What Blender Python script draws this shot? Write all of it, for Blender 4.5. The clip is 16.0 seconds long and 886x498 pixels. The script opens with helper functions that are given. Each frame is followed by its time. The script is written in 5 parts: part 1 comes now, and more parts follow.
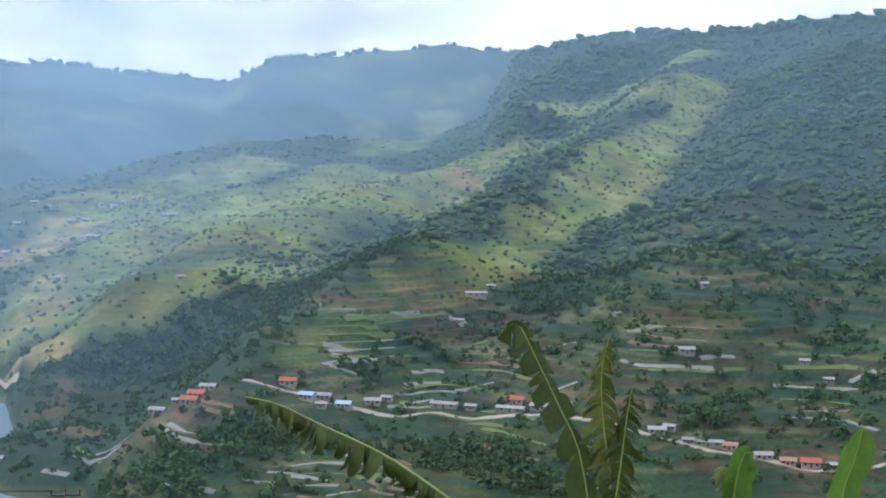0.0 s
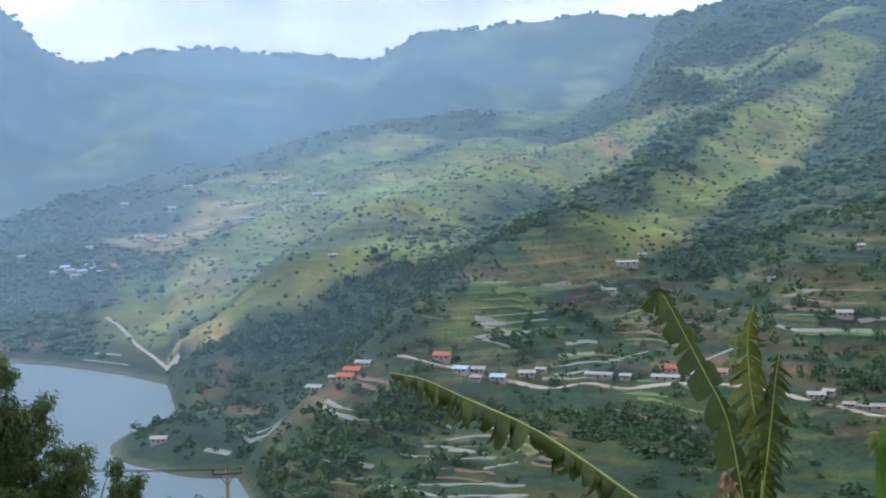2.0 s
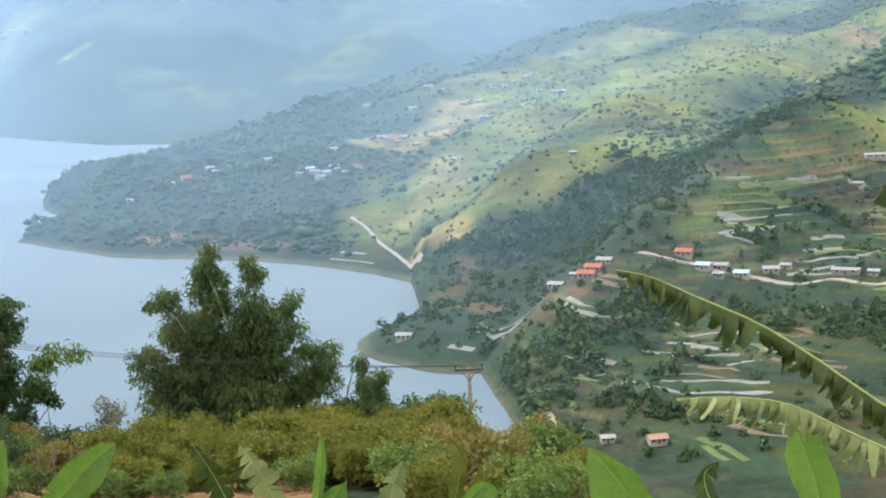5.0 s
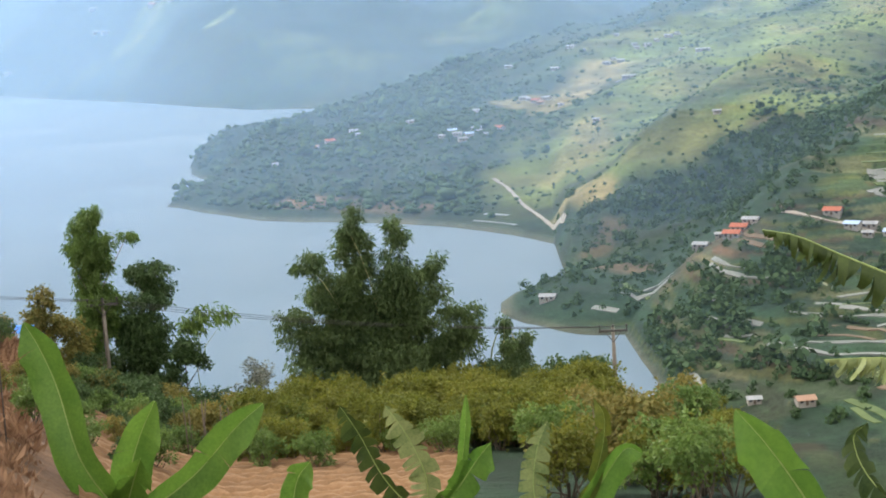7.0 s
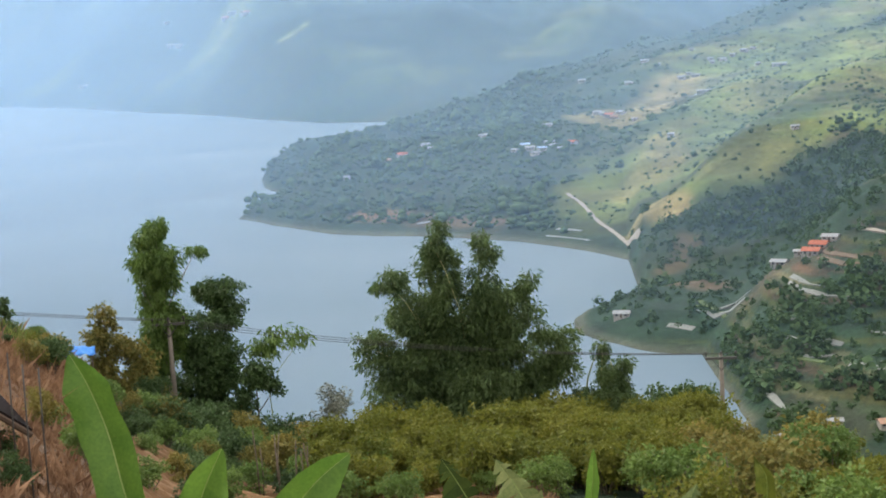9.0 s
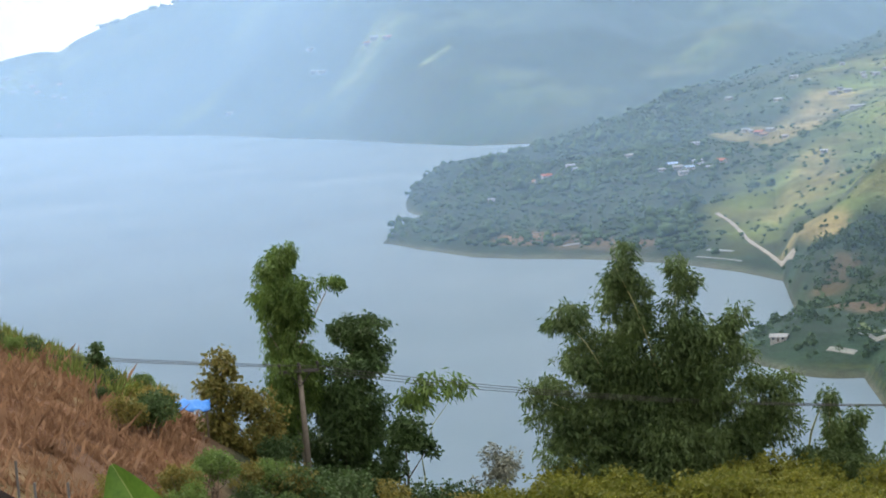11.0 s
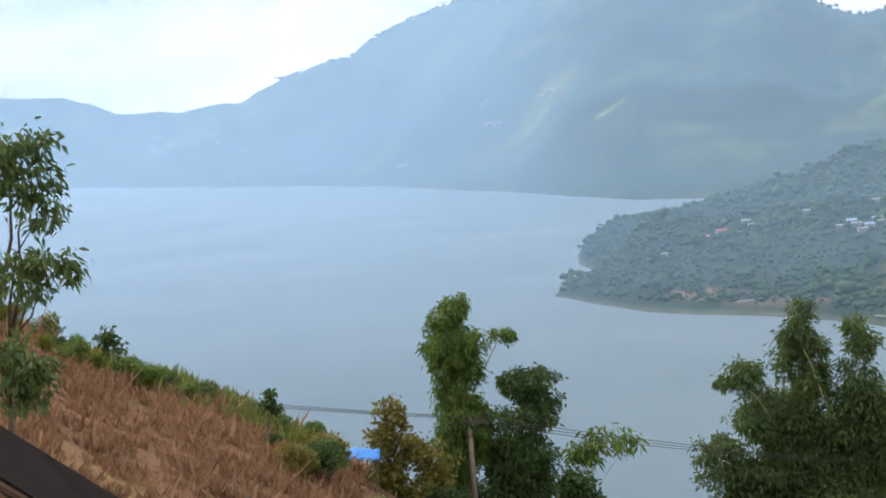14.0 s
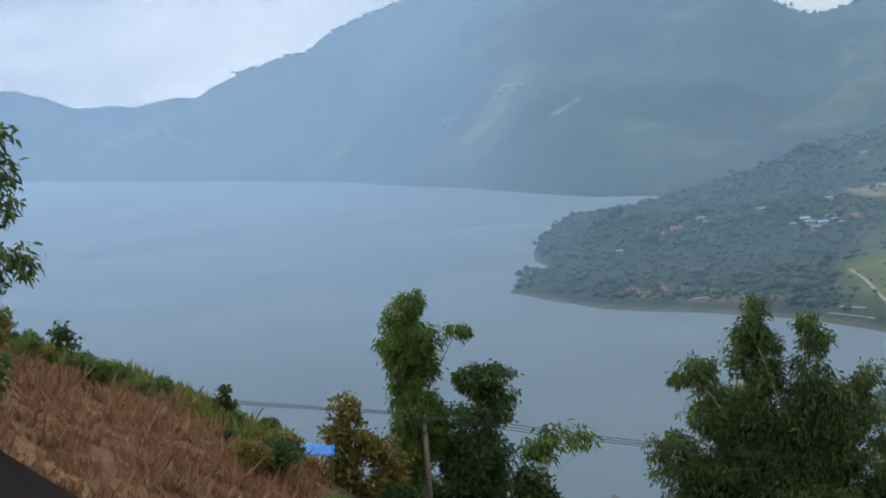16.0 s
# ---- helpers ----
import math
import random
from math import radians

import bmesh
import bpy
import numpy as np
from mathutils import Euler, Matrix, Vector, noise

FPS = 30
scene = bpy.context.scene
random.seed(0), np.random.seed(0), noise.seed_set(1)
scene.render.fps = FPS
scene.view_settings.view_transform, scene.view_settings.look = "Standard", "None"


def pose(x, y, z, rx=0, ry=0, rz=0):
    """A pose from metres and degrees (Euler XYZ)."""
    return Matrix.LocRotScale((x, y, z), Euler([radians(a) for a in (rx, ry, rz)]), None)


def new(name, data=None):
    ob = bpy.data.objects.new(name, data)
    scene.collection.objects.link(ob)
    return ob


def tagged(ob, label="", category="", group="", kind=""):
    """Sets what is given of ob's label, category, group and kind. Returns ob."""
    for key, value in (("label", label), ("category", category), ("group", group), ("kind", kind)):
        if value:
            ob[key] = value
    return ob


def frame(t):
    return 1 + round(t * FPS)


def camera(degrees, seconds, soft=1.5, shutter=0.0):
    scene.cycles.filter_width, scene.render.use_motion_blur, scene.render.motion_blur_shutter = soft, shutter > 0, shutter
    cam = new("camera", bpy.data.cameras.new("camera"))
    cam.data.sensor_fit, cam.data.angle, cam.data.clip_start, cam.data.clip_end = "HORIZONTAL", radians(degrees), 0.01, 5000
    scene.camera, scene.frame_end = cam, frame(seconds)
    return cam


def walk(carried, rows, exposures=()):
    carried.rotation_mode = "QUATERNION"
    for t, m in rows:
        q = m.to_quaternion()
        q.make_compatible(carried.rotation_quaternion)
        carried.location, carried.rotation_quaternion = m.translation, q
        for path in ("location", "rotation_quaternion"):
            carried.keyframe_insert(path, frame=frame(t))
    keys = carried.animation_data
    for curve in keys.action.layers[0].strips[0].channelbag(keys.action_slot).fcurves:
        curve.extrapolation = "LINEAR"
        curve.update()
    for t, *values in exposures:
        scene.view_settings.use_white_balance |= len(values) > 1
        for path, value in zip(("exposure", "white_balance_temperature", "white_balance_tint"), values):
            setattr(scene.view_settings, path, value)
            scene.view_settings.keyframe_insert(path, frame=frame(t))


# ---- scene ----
# Look round over a lake valley in the hills; z = 0 is the lake, the eye stands 115 m above it.
H = 115.0
cam = camera(30.0, 16.0, soft=1.9)
# seconds, yaw to the right, pitch, lean
TURNS = [
    (0.0, 13.04, -3.71, 1.28),
    (0.5, 12.19, -3.98, 0.79),
    (1.0, 10.75, -4.08, 0.20),
    (1.5, 9.13, -4.31, -0.42),
    (2.0, 7.84, -4.67, -1.02),
    (2.5, 6.62, -5.37, -1.33),
    (3.0, 5.11, -6.32, -1.86),
    (3.5, 3.79, -6.75, -2.10),
    (4.0, 2.13, -6.94, -2.24),
    (4.5, 0.74, -7.51, -2.43),
    (5.0, -0.64, -7.96, -2.65),
    (5.2, -1.26, -8.15, -2.78),
    (7.3, -6.29, -9.04, -3.42),
    (7.5, -6.54, -9.01, -3.10),
    (8.0, -7.01, -8.34, -3.42),
    (8.2, -7.37, -8.31, -3.42),
    (10.3, -9.36, -8.44, -4.16),
    (10.5, -10.35, -7.83, -4.28),
    (11.0, -13.06, -7.20, -4.96),
    (11.5, -15.22, -6.97, -5.11),
    (12.0, -16.59, -7.17, -4.75),
    (12.5, -17.87, -7.08, -5.13),
    (13.0, -19.00, -6.12, -5.07),
    (13.5, -19.54, -5.27, -4.98),
    (14.0, -18.87, -4.89, -4.67),
    (14.5, -18.09, -4.55, -4.35),
    (15.0, -17.66, -4.13, -4.70),
    (15.5, -17.32, -3.98, -4.39),
    (16.0, -17.35, -5.14, -4.28),
]


def eye_at(t):
    """A slow sway by hand, then a glide towards the lake between 8.2 and 10.3 s."""
    u = min(max((t - 8.2) / 2.1, 0.0), 1.0)
    u = u * u * (3 - 2 * u)
    sway = 0.19 * min(t / 5.0, 1.0)
    return sway - 5.2 * u, 19.3 * u, H - 2.4 * u


def row(t, yaw, pitch, lean):
    return t, pose(*eye_at(t), 90 + pitch, 0, -yaw) @ pose(0, 0, 0, 0, 0, lean)


def between(t):
    (a, *p), (b, *q) = [(r, s) for r, s in zip(TURNS, TURNS[1:]) if r[0] <= t <= s[0]][0]
    u = (t - a) / (b - a)
    return (t, *[i + (j - i) * u for i, j in zip(p, q)])


GLIDE = [between(8.2 + 0.3 * k) for k in range(1, 7)]
walk(cam, [row(*r) for r in sorted(TURNS + GLIDE)],
     exposures=[(0, -0.26, 5820, 10), (2, -0.26, 5850, 10), (3.5, 0.26, 6380, 10), (5, 0.36, 6560, 10), (8.2, 0.09, 6620, 10), (11, -0.02, 6600, 10),
                (13.5, -0.1, 6650, 10), (14.5, -0.27, 6600, 10), (15.2, -0.5, 6400, 10), (16, -0.75, 6250, 10)])

# ---- light ----
SUN_AZ, SUN_EL = -62.0, 42.0
sun = new("sun", bpy.data.lights.new("sun", "SUN"))
sun.data.energy, sun.data.angle, sun.data.color = 4.7, radians(0.6), (1.0, 0.93, 0.80)
sun.rotation_euler = (radians(90 - SUN_EL), 0, radians(180 - SUN_AZ))

world = bpy.data.worlds.new("sky")
scene.world = world
world.use_nodes = True
wt = world.node_tree
wt.nodes.clear()


def wnode(kind, **values):
    n = wt.nodes.new(kind)
    for k, v in values.items():
        n.inputs[k].default_value = v
    return n


sky = wt.nodes.new("ShaderNodeTexSky")
sky.sky_type, sky.sun_disc = "NISHITA", False
sky.sun_elevation, sky.sun_rotation = radians(SUN_EL), radians(SUN_AZ)
coord = wt.nodes.new("ShaderNodeTexCoord")
stretch = wt.nodes.new("ShaderNodeMapping")
stretch.inputs["Scale"].default_value = (1.0, 1.0, 2.6)
puff = wnode("ShaderNodeTexNoise", Scale=4.2, Detail=7.0, Roughness=0.55, Distortion=0.3)
ramp = wt.nodes.new("ShaderNodeValToRGB")
ramp.color_ramp.elements[0].position, ramp.color_ramp.elements[1].position = 0.36, 0.62
ramp.color_ramp.elements[0].color, ramp.color_ramp.elements[1].color = (0.62, 0.62, 0.645, 1), (1.26, 1.21, 1.14, 1)
cloud = wnode("ShaderNodeBackground", Strength=2.0)
clear = wnode("ShaderNodeBackground", Strength=0.10)
blend = wnode("ShaderNodeMixShader", Fac=0.93)
wout = wt.nodes.new("ShaderNodeOutputWorld")
wt.links.new(coord.outputs["Generated"], stretch.inputs["Vector"])
wt.links.new(stretch.outputs["Vector"], puff.inputs["Vector"])
wt.links.new(puff.outputs["Fac"], ramp.inputs["Fac"])
wt.links.new(ramp.outputs["Color"], cloud.inputs["Color"])
wt.links.new(sky.outputs["Color"], clear.inputs["Color"])
wt.links.new(clear.outputs["Background"], blend.inputs[1])
wt.links.new(cloud.outputs["Background"], blend.inputs[2])
wt.links.new(blend.outputs["Shader"], wout.inputs["Surface"])

# ---- materials ----


def material(name, rough=0.8):
    m = bpy.data.materials.new(name)
    m.use_nodes = True
    b = m.node_tree.nodes["Principled BSDF"]
    b.inputs["Roughness"].default_value = rough
    b.inputs["Specular IOR Level"].default_value = 0.25
    return m, m.node_tree, b


def add(tree, kind, **values):
    n = tree.nodes.new(kind)
    for k, v in values.items():
        n.inputs[k].default_value = v
    return n


def surface(name, low, high, scale, rough=0.8, bump=0.3, detail=5.0, fine=6.0, distance=0.02, translucent=0.0):
    """Two colours mixed by noise at two sizes, with relief; seeded apart for each object and island."""
    m, tree, b = material(name, rough)
    link = tree.links.new
    geo = add(tree, "ShaderNodeNewGeometry")
    big = add(tree, "ShaderNodeTexNoise", Scale=scale, Detail=detail, Roughness=0.6)
    small = add(tree, "ShaderNodeTexNoise", Scale=scale * fine, Detail=4.0, Roughness=0.65)
    info = add(tree, "ShaderNodeObjectInfo")
    link(geo.outputs["Position"], big.inputs["Vector"])
    link(geo.outputs["Position"], small.inputs["Vector"])
    s1 = tree.nodes.new("ShaderNodeMath")
    s1.operation, s1.inputs[1].default_value = "MULTIPLY_ADD", 0.9
    s2 = tree.nodes.new("ShaderNodeMath")
    s2.operation, s2.inputs[1].default_value = "MULTIPLY_ADD", 0.9
    s3 = tree.nodes.new("ShaderNodeMath")
    s3.operation, s3.inputs[1].default_value = "MULTIPLY_ADD", 0.35
    s4 = tree.nodes.new("ShaderNodeMath")
    s4.operation, s4.inputs[1].default_value = "MULTIPLY_ADD", 0.2
    link(big.outputs["Fac"], s1.inputs[0])
    s1.inputs[2].default_value = -0.65
    link(small.outputs["Fac"], s2.inputs[0])
    link(s1.outputs[0], s2.inputs[2])
    link(geo.outputs["Random Per Island"], s3.inputs[0])
    link(s2.outputs[0], s3.inputs[2])
    link(info.outputs["Random"], s4.inputs[0])
    link(s3.outputs[0], s4.inputs[2])
    mix = tree.nodes.new("ShaderNodeMix")
    mix.data_type = "RGBA"
    mix.inputs["A"].default_value, mix.inputs["B"].default_value = (*low, 1), (*high, 1)
    link(s4.outputs[0], mix.inputs["Factor"])
    link(mix.outputs["Result"], b.inputs["Base Color"])
    if bump:
        bp = add(tree, "ShaderNodeBump", Strength=bump, Distance=distance)
        link(small.outputs["Fac"], bp.inputs["Height"])
        link(bp.outputs["Normal"], b.inputs["Normal"])
    if translucent:
        t = add(tree, "ShaderNodeBsdfTranslucent")
        link(mix.outputs["Result"], t.inputs["Color"])
        ms = add(tree, "ShaderNodeMixShader", Fac=translucent)
        link(b.outputs["BSDF"], ms.inputs[1])
        link(t.outputs["BSDF"], ms.inputs[2])
        link(ms.outputs["Shader"], tree.nodes["Material Output"].inputs["Surface"])
    return m


def ground_material():
    """Land cover laid over the whole valley: its colour comes with the terrain, grain and relief from noise."""
    m, tree, b = material("land_cover", 0.9)
    link = tree.links.new
    cover = tree.nodes.new("ShaderNodeVertexColor")
    cover.layer_name = "cover"
    geo = add(tree, "ShaderNodeNewGeometry")
    big = add(tree, "ShaderNodeTexNoise", Scale=0.045, Detail=8.0, Roughness=0.68)
    small = add(tree, "ShaderNodeTexNoise", Scale=0.6, Detail=6.0, Roughness=0.7)
    link(geo.outputs["Position"], big.inputs["Vector"])
    link(geo.outputs["Position"], small.inputs["Vector"])
    ramp = tree.nodes.new("ShaderNodeValToRGB")
    ramp.color_ramp.elements[0].position, ramp.color_ramp.elements[1].position = 0.32, 0.68
    ramp.color_ramp.elements[0].color, ramp.color_ramp.elements[1].color = (0.55, 0.58, 0.58, 1), (1.3, 1.28, 1.2, 1)
    ramp2 = tree.nodes.new("ShaderNodeValToRGB")
    ramp2.color_ramp.elements[0].position, ramp2.color_ramp.elements[1].position = 0.3, 0.7
    ramp2.color_ramp.elements[0].color, ramp2.color_ramp.elements[1].color = (0.6, 0.6, 0.6, 1), (1.3, 1.3, 1.3, 1)
    link(big.outputs["Fac"], ramp.inputs["Fac"])
    link(small.outputs["Fac"], ramp2.inputs["Fac"])
    m1, m2 = tree.nodes.new("ShaderNodeMix"), tree.nodes.new("ShaderNodeMix")
    for q in (m1, m2):
        q.data_type, q.blend_type = "RGBA", "MULTIPLY"
        q.inputs["Factor"].default_value = 1.0
    link(cover.outputs["Color"], m1.inputs["A"])
    link(ramp.outputs["Color"], m1.inputs["B"])
    link(m1.outputs["Result"], m2.inputs["A"])
    link(ramp2.outputs["Color"], m2.inputs["B"])
    link(m2.outputs["Result"], b.inputs["Base Color"])
    bp = add(tree, "ShaderNodeBump", Strength=0.7, Distance=1.2)
    link(small.outputs["Fac"], bp.inputs["Height"])
    link(bp.outputs["Normal"], b.inputs["Normal"])
    return m


def water_material():
    m, tree, b = material("lake_water", 0.12)
    link = tree.links.new
    b.inputs["Base Color"].default_value = (0.095, 0.145, 0.19, 1)
    b.inputs["Specular IOR Level"].default_value = 0.35
    b.inputs["IOR"].default_value = 1.33
    geo = add(tree, "ShaderNodeNewGeometry")
    big = add(tree, "ShaderNodeTexNoise", Scale=0.006, Detail=4.0, Roughness=0.55)
    link(geo.outputs["Position"], big.inputs["Vector"])
    r = tree.nodes.new("ShaderNodeMapRange")
    r.inputs["From Min"].default_value, r.inputs["From Max"].default_value = 0.3, 0.7
    r.inputs["To Min"].default_value, r.inputs["To Max"].default_value = 0.42, 0.55
    link(big.outputs["Fac"], r.inputs["Value"])
    link(r.outputs["Result"], b.inputs["Roughness"])
    return m


def mist_material(name, density):
    """Blue-tinted sheet in place of haze: it scatters a little of the daylight and lets the rest through."""
    m = bpy.data.materials.new(name)
    m.use_nodes = True
    tree = m.node_tree
    tree.nodes.clear()
    link = tree.links.new
    out = tree.nodes.new("ShaderNodeOutputMaterial")
    clear = add(tree, "ShaderNodeBsdfTransparent")
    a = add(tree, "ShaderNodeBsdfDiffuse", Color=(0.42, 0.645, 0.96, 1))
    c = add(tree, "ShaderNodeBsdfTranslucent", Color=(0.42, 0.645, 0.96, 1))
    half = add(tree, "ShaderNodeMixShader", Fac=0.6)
    mix = tree.nodes.new("ShaderNodeMixShader")
    geo = add(tree, "ShaderNodeNewGeometry")
    cloud = add(tree, "ShaderNodeTexNoise", Scale=0.004, Detail=3.0, Roughness=0.5)
    link(geo.outputs["Position"], cloud.inputs["Vector"])
    r = tree.nodes.new("ShaderNodeMapRange")
    r.inputs["From Min"].default_value, r.inputs["From Max"].default_value = 0.3, 0.7
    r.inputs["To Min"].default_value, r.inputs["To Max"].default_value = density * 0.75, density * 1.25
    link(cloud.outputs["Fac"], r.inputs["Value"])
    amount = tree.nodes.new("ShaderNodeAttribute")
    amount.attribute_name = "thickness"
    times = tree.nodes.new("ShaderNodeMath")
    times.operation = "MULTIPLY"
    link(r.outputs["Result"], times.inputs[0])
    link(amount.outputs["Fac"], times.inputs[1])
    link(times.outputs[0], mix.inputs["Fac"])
    link(a.outputs["BSDF"], half.inputs[1])
    link(c.outputs["BSDF"], half.inputs[2])
    link(clear.outputs["BSDF"], mix.inputs[1])
    link(half.outputs["Shader"], mix.inputs[2])
    link(mix.outputs["Shader"], out.inputs["Surface"])
    return m


# ---- land: heights over azimuth (degrees to the right of ahead) and distance ----


def lattice(ix, iy, seed):
    n = (ix.astype(np.int64) * 374761393 + iy.astype(np.int64) * 668265263 + seed * 2147483647) & 0xFFFFFFFF
    n = ((n ^ (n >> 13)) * 1274126177) & 0xFFFFFFFF
    return ((n ^ (n >> 16)) & 0xFFFF) / 32767.5 - 1.0


def value_noise(x, y, seed=0):
    ix, iy = np.floor(x), np.floor(y)
    fx, fy = x - ix, y - iy
    fx, fy = fx * fx * (3 - 2 * fx), fy * fy * (3 - 2 * fy)
    a, b = lattice(ix, iy, seed), lattice(ix + 1, iy, seed)
    c, d = lattice(ix, iy + 1, seed), lattice(ix + 1, iy + 1, seed)
    return (a + (b - a) * fx) * (1 - fy) + (c + (d - c) * fx) * fy


def fractal(x, y, size, octaves=4, seed=0):
    total, amp = 0.0, 1.0
    for k in range(octaves):
        total = total + amp * value_noise(x / size + 17.3 * k, y / size - 9.1 * k, seed + k)
        size, amp = size / 2, amp / 2
    return total / 1.9


def smooth(u):
    u = np.clip(u, 0, 1)
    return u * u * (3 - 2 * u)


def up(r, el):
    return H + r * np.tan(np.radians(el))


def curve(table, column, az):
    return np.interp(az, [q[0] for q in table], [q[column] for q in table])


# the near side of the valley: azimuth, shore distance, mid distance and elevation angle, crest distance and angle
SLOPE = [
    (-15.3, 957, 962, -6.9, 970, -6.95), (-14.7, 938, 962, -6.55, 985, -6.45), (-13.95, 904, 965, -6.2, 1005, -6.05), (-13.3, 884, 970, -6.0, 1012, -5.7),
    (-12.6, 862, 975, -5.8, 1030, -5.1), (-12.0, 846, 980, -5.6, 1060, -4.4), (-10.5, 825, 980, -5.5, 1120, -4.0), (-8.6, 808, 980, -5.4, 1180, -3.7), (-7.0, 790, 975, -5.3, 1240, -3.25), (-5.5, 772, 970, -5.2, 1300, -2.8),
    (-3.2, 728, 960, -5.2, 1400, -2.3), (-1.8, 697, 955, -5.1, 1430, -1.8), (-1.2, 540, 930, -5.1, 1450, -1.6),
    (0.5, 500, 880, -5.2, 1470, -1.4), (1.6, 420, 840, -5.3, 1500, -1.2), (3.0, 280, 800, -5.4, 1540, -0.85),
    (6.1, 240, 760, -5.0, 1620, -0.25), (8.6, 240, 760, -4.8, 1680, -0.05), (12.5, 240, 760, -4.5, 1850, 0.15),
    (14.3, 240, 760, -4.4, 1950, 1.0), (15.5, 240, 760, -4.2, 2000, 3.0), (17.1, 240, 760, -4.1, 1950, 3.5),
    (19.0, 240, 740, -4.2, 1850, 3.8), (21.7, 240, 720, -4.2, 1700, 3.8), (24.7, 240, 700, -4.3, 1550, 4.15),
    (27.8, 240, 690, -4.4, 1450, 4.5), (40, 360, 660, -4.4, 1300, 5.0), (60, 360, 660, -4.4, 1300, 3.0)]
# the knoll behind the headland's point: azimuth and elevation angle of its top
KNOLL = [(-14.6, -7.6), (-14.35, -6.1), (-14.2, -5.5), (-13.9, -5.0), (-13.4, -4.6), (-12.7, -4.3), (-11.5, -4.2), (-10, -4.15)]
# the far side: azimuth, shore distance, ridge distance and elevation angle
FAR = [
    (-60, 3900, 4550, 1.6), (-33, 3900, 4550, 1.45), (-31, 3800, 4500, 1.2), (-29.4, 3500, 4350, 0.67), (-25.4, 2970, 4200, 0.62),
    (-24.8, 2920, 4100, 1.02), (-23, 2750, 3900, 1.67), (-21.5, 2600, 3800, 1.85), (-20.8, 2550, 3700, 2.38), (-18.4, 2260, 3500, 3.27),
    (-15.8, 2040, 3300, 3.76), (-14, 1880, 3200, 4.7), (-12, 1750, 3100, 4.9), (-9, 1680, 3000, 4.7), (-7.6, 1665, 3000, 4.3), (-6.4, 1660, 3000, 3.2), (-5.4, 1655, 3000, 2.2), (-4.5, 1650, 3000, 2.0),
    (-2.0, 1700, 3050, 2.28), (0, 1800, 3100, 2.29), (3.2, 1950, 3150, 1.95), (5.4, 2000, 3200, 1.88), (7.2, 2100, 3200, 2.79),
    (9.3, 2150, 3200, 2.88), (13.2, 2300, 3250, 3.26), (15.5, 2400, 3250, 3.07), (20, 2400, 3300, 3.0), (60, 2400, 3300, 3.0)]
SPURS = [(-655, 46, 15), (-520, 38, 9), (-385, 44, 24), (-247, 40, 24), (-120, 40, 14), (10, 45, 18), (140, 45, 16)]


def across(x, y):
    """How far across the spurs a place lies."""
    return 0.857 * x - 0.515 * y + 26 * fractal(x, y, 260, 3, 40)


def slope_height(az, r, x, y):
    r0, rm, em, rc, ec = (curve(SLOPE, k, az) for k in range(1, 6))
    zm, zc = up(rm, em), up(rc, ec)
    base = np.where(r < rm, (zm + 3) * np.clip((r - r0) / (rm - r0), 0, 1) ** np.where(az > 0, 1.0 + 0.6 * smooth((az - 0.5) / 3), 1.0) - 3,
                    zm + (zc - zm) * np.clip((r - rm) / (rc - rm), 0, 1) ** 1.12)
    base = np.where(r > rc, zc - (r - rc) * 0.28, base)
    base = np.where(r < r0, -3 - 0.1 * (r0 - r), base)
    top = up(1180, curve(KNOLL, 1, az)) + 3
    knoll = np.where(r < 1180, top * np.clip((r - 1085) / 95, 0, 1) ** 0.7 - 3, top - 3 - (r - 1180) * 0.3)
    base = np.where((az < -9) & (r > 1060), np.maximum(base, knoll), base)
    rise = smooth((r - r0) / (rm - r0 + 1)) * smooth((rc - r) / 300 + 0.08)
    s = across(x, y)
    relief = sum(a * np.exp(-((s - c) / w) ** 2) for c, w, a in SPURS) - 9
    wide = smooth((az + 6) / 8)
    base = base + rise * relief * wide
    base = base + smooth((r - r0) / 120) * (9 * fractal(x, y, 120, 4, 3) + 2.5 * fractal(x, y, 25, 3, 5)) * (0.45 + 0.55 * wide)
    # the low point of land that closes the bay
    d = np.hypot((x - 10) / 45, (y - 585) / 52) + 0.16 * fractal(x, y, 40, 3, 9)
    return np.maximum(base, np.minimum(16 * (1.15 - d), 9 + 2 * fractal(x, y, 60, 3, 6)))


def far_height(az, r, x, y):
    r0, rc, ec = (curve(FAR, k, az) for k in range(1, 4))
    zc = up(rc, ec)
    u = (r - r0) / (rc - r0)
    z = np.where(u < 0, -4 - 0.05 * (r0 - r), zc * np.clip(u, 0, 1) ** 0.95)
    z = np.where(u > 1, zc - (r - rc) * 0.3, z)
    gully = np.abs(fractal(x * 0.9 + y * 0.3, y * 0.35, 330, 4, 21))
    wob = (95 * (0.3 - gully) + 16 * fractal(x, y, 150, 4, 23)) * smooth(u * 3) * (0.25 + 0.75 * smooth((1 - u) * 3))
    return z + np.where(u > 0, wob, 0) + np.where(u > 0.8, 5 * fractal(az * 60, r * 0, 40, 4, 29), 0)


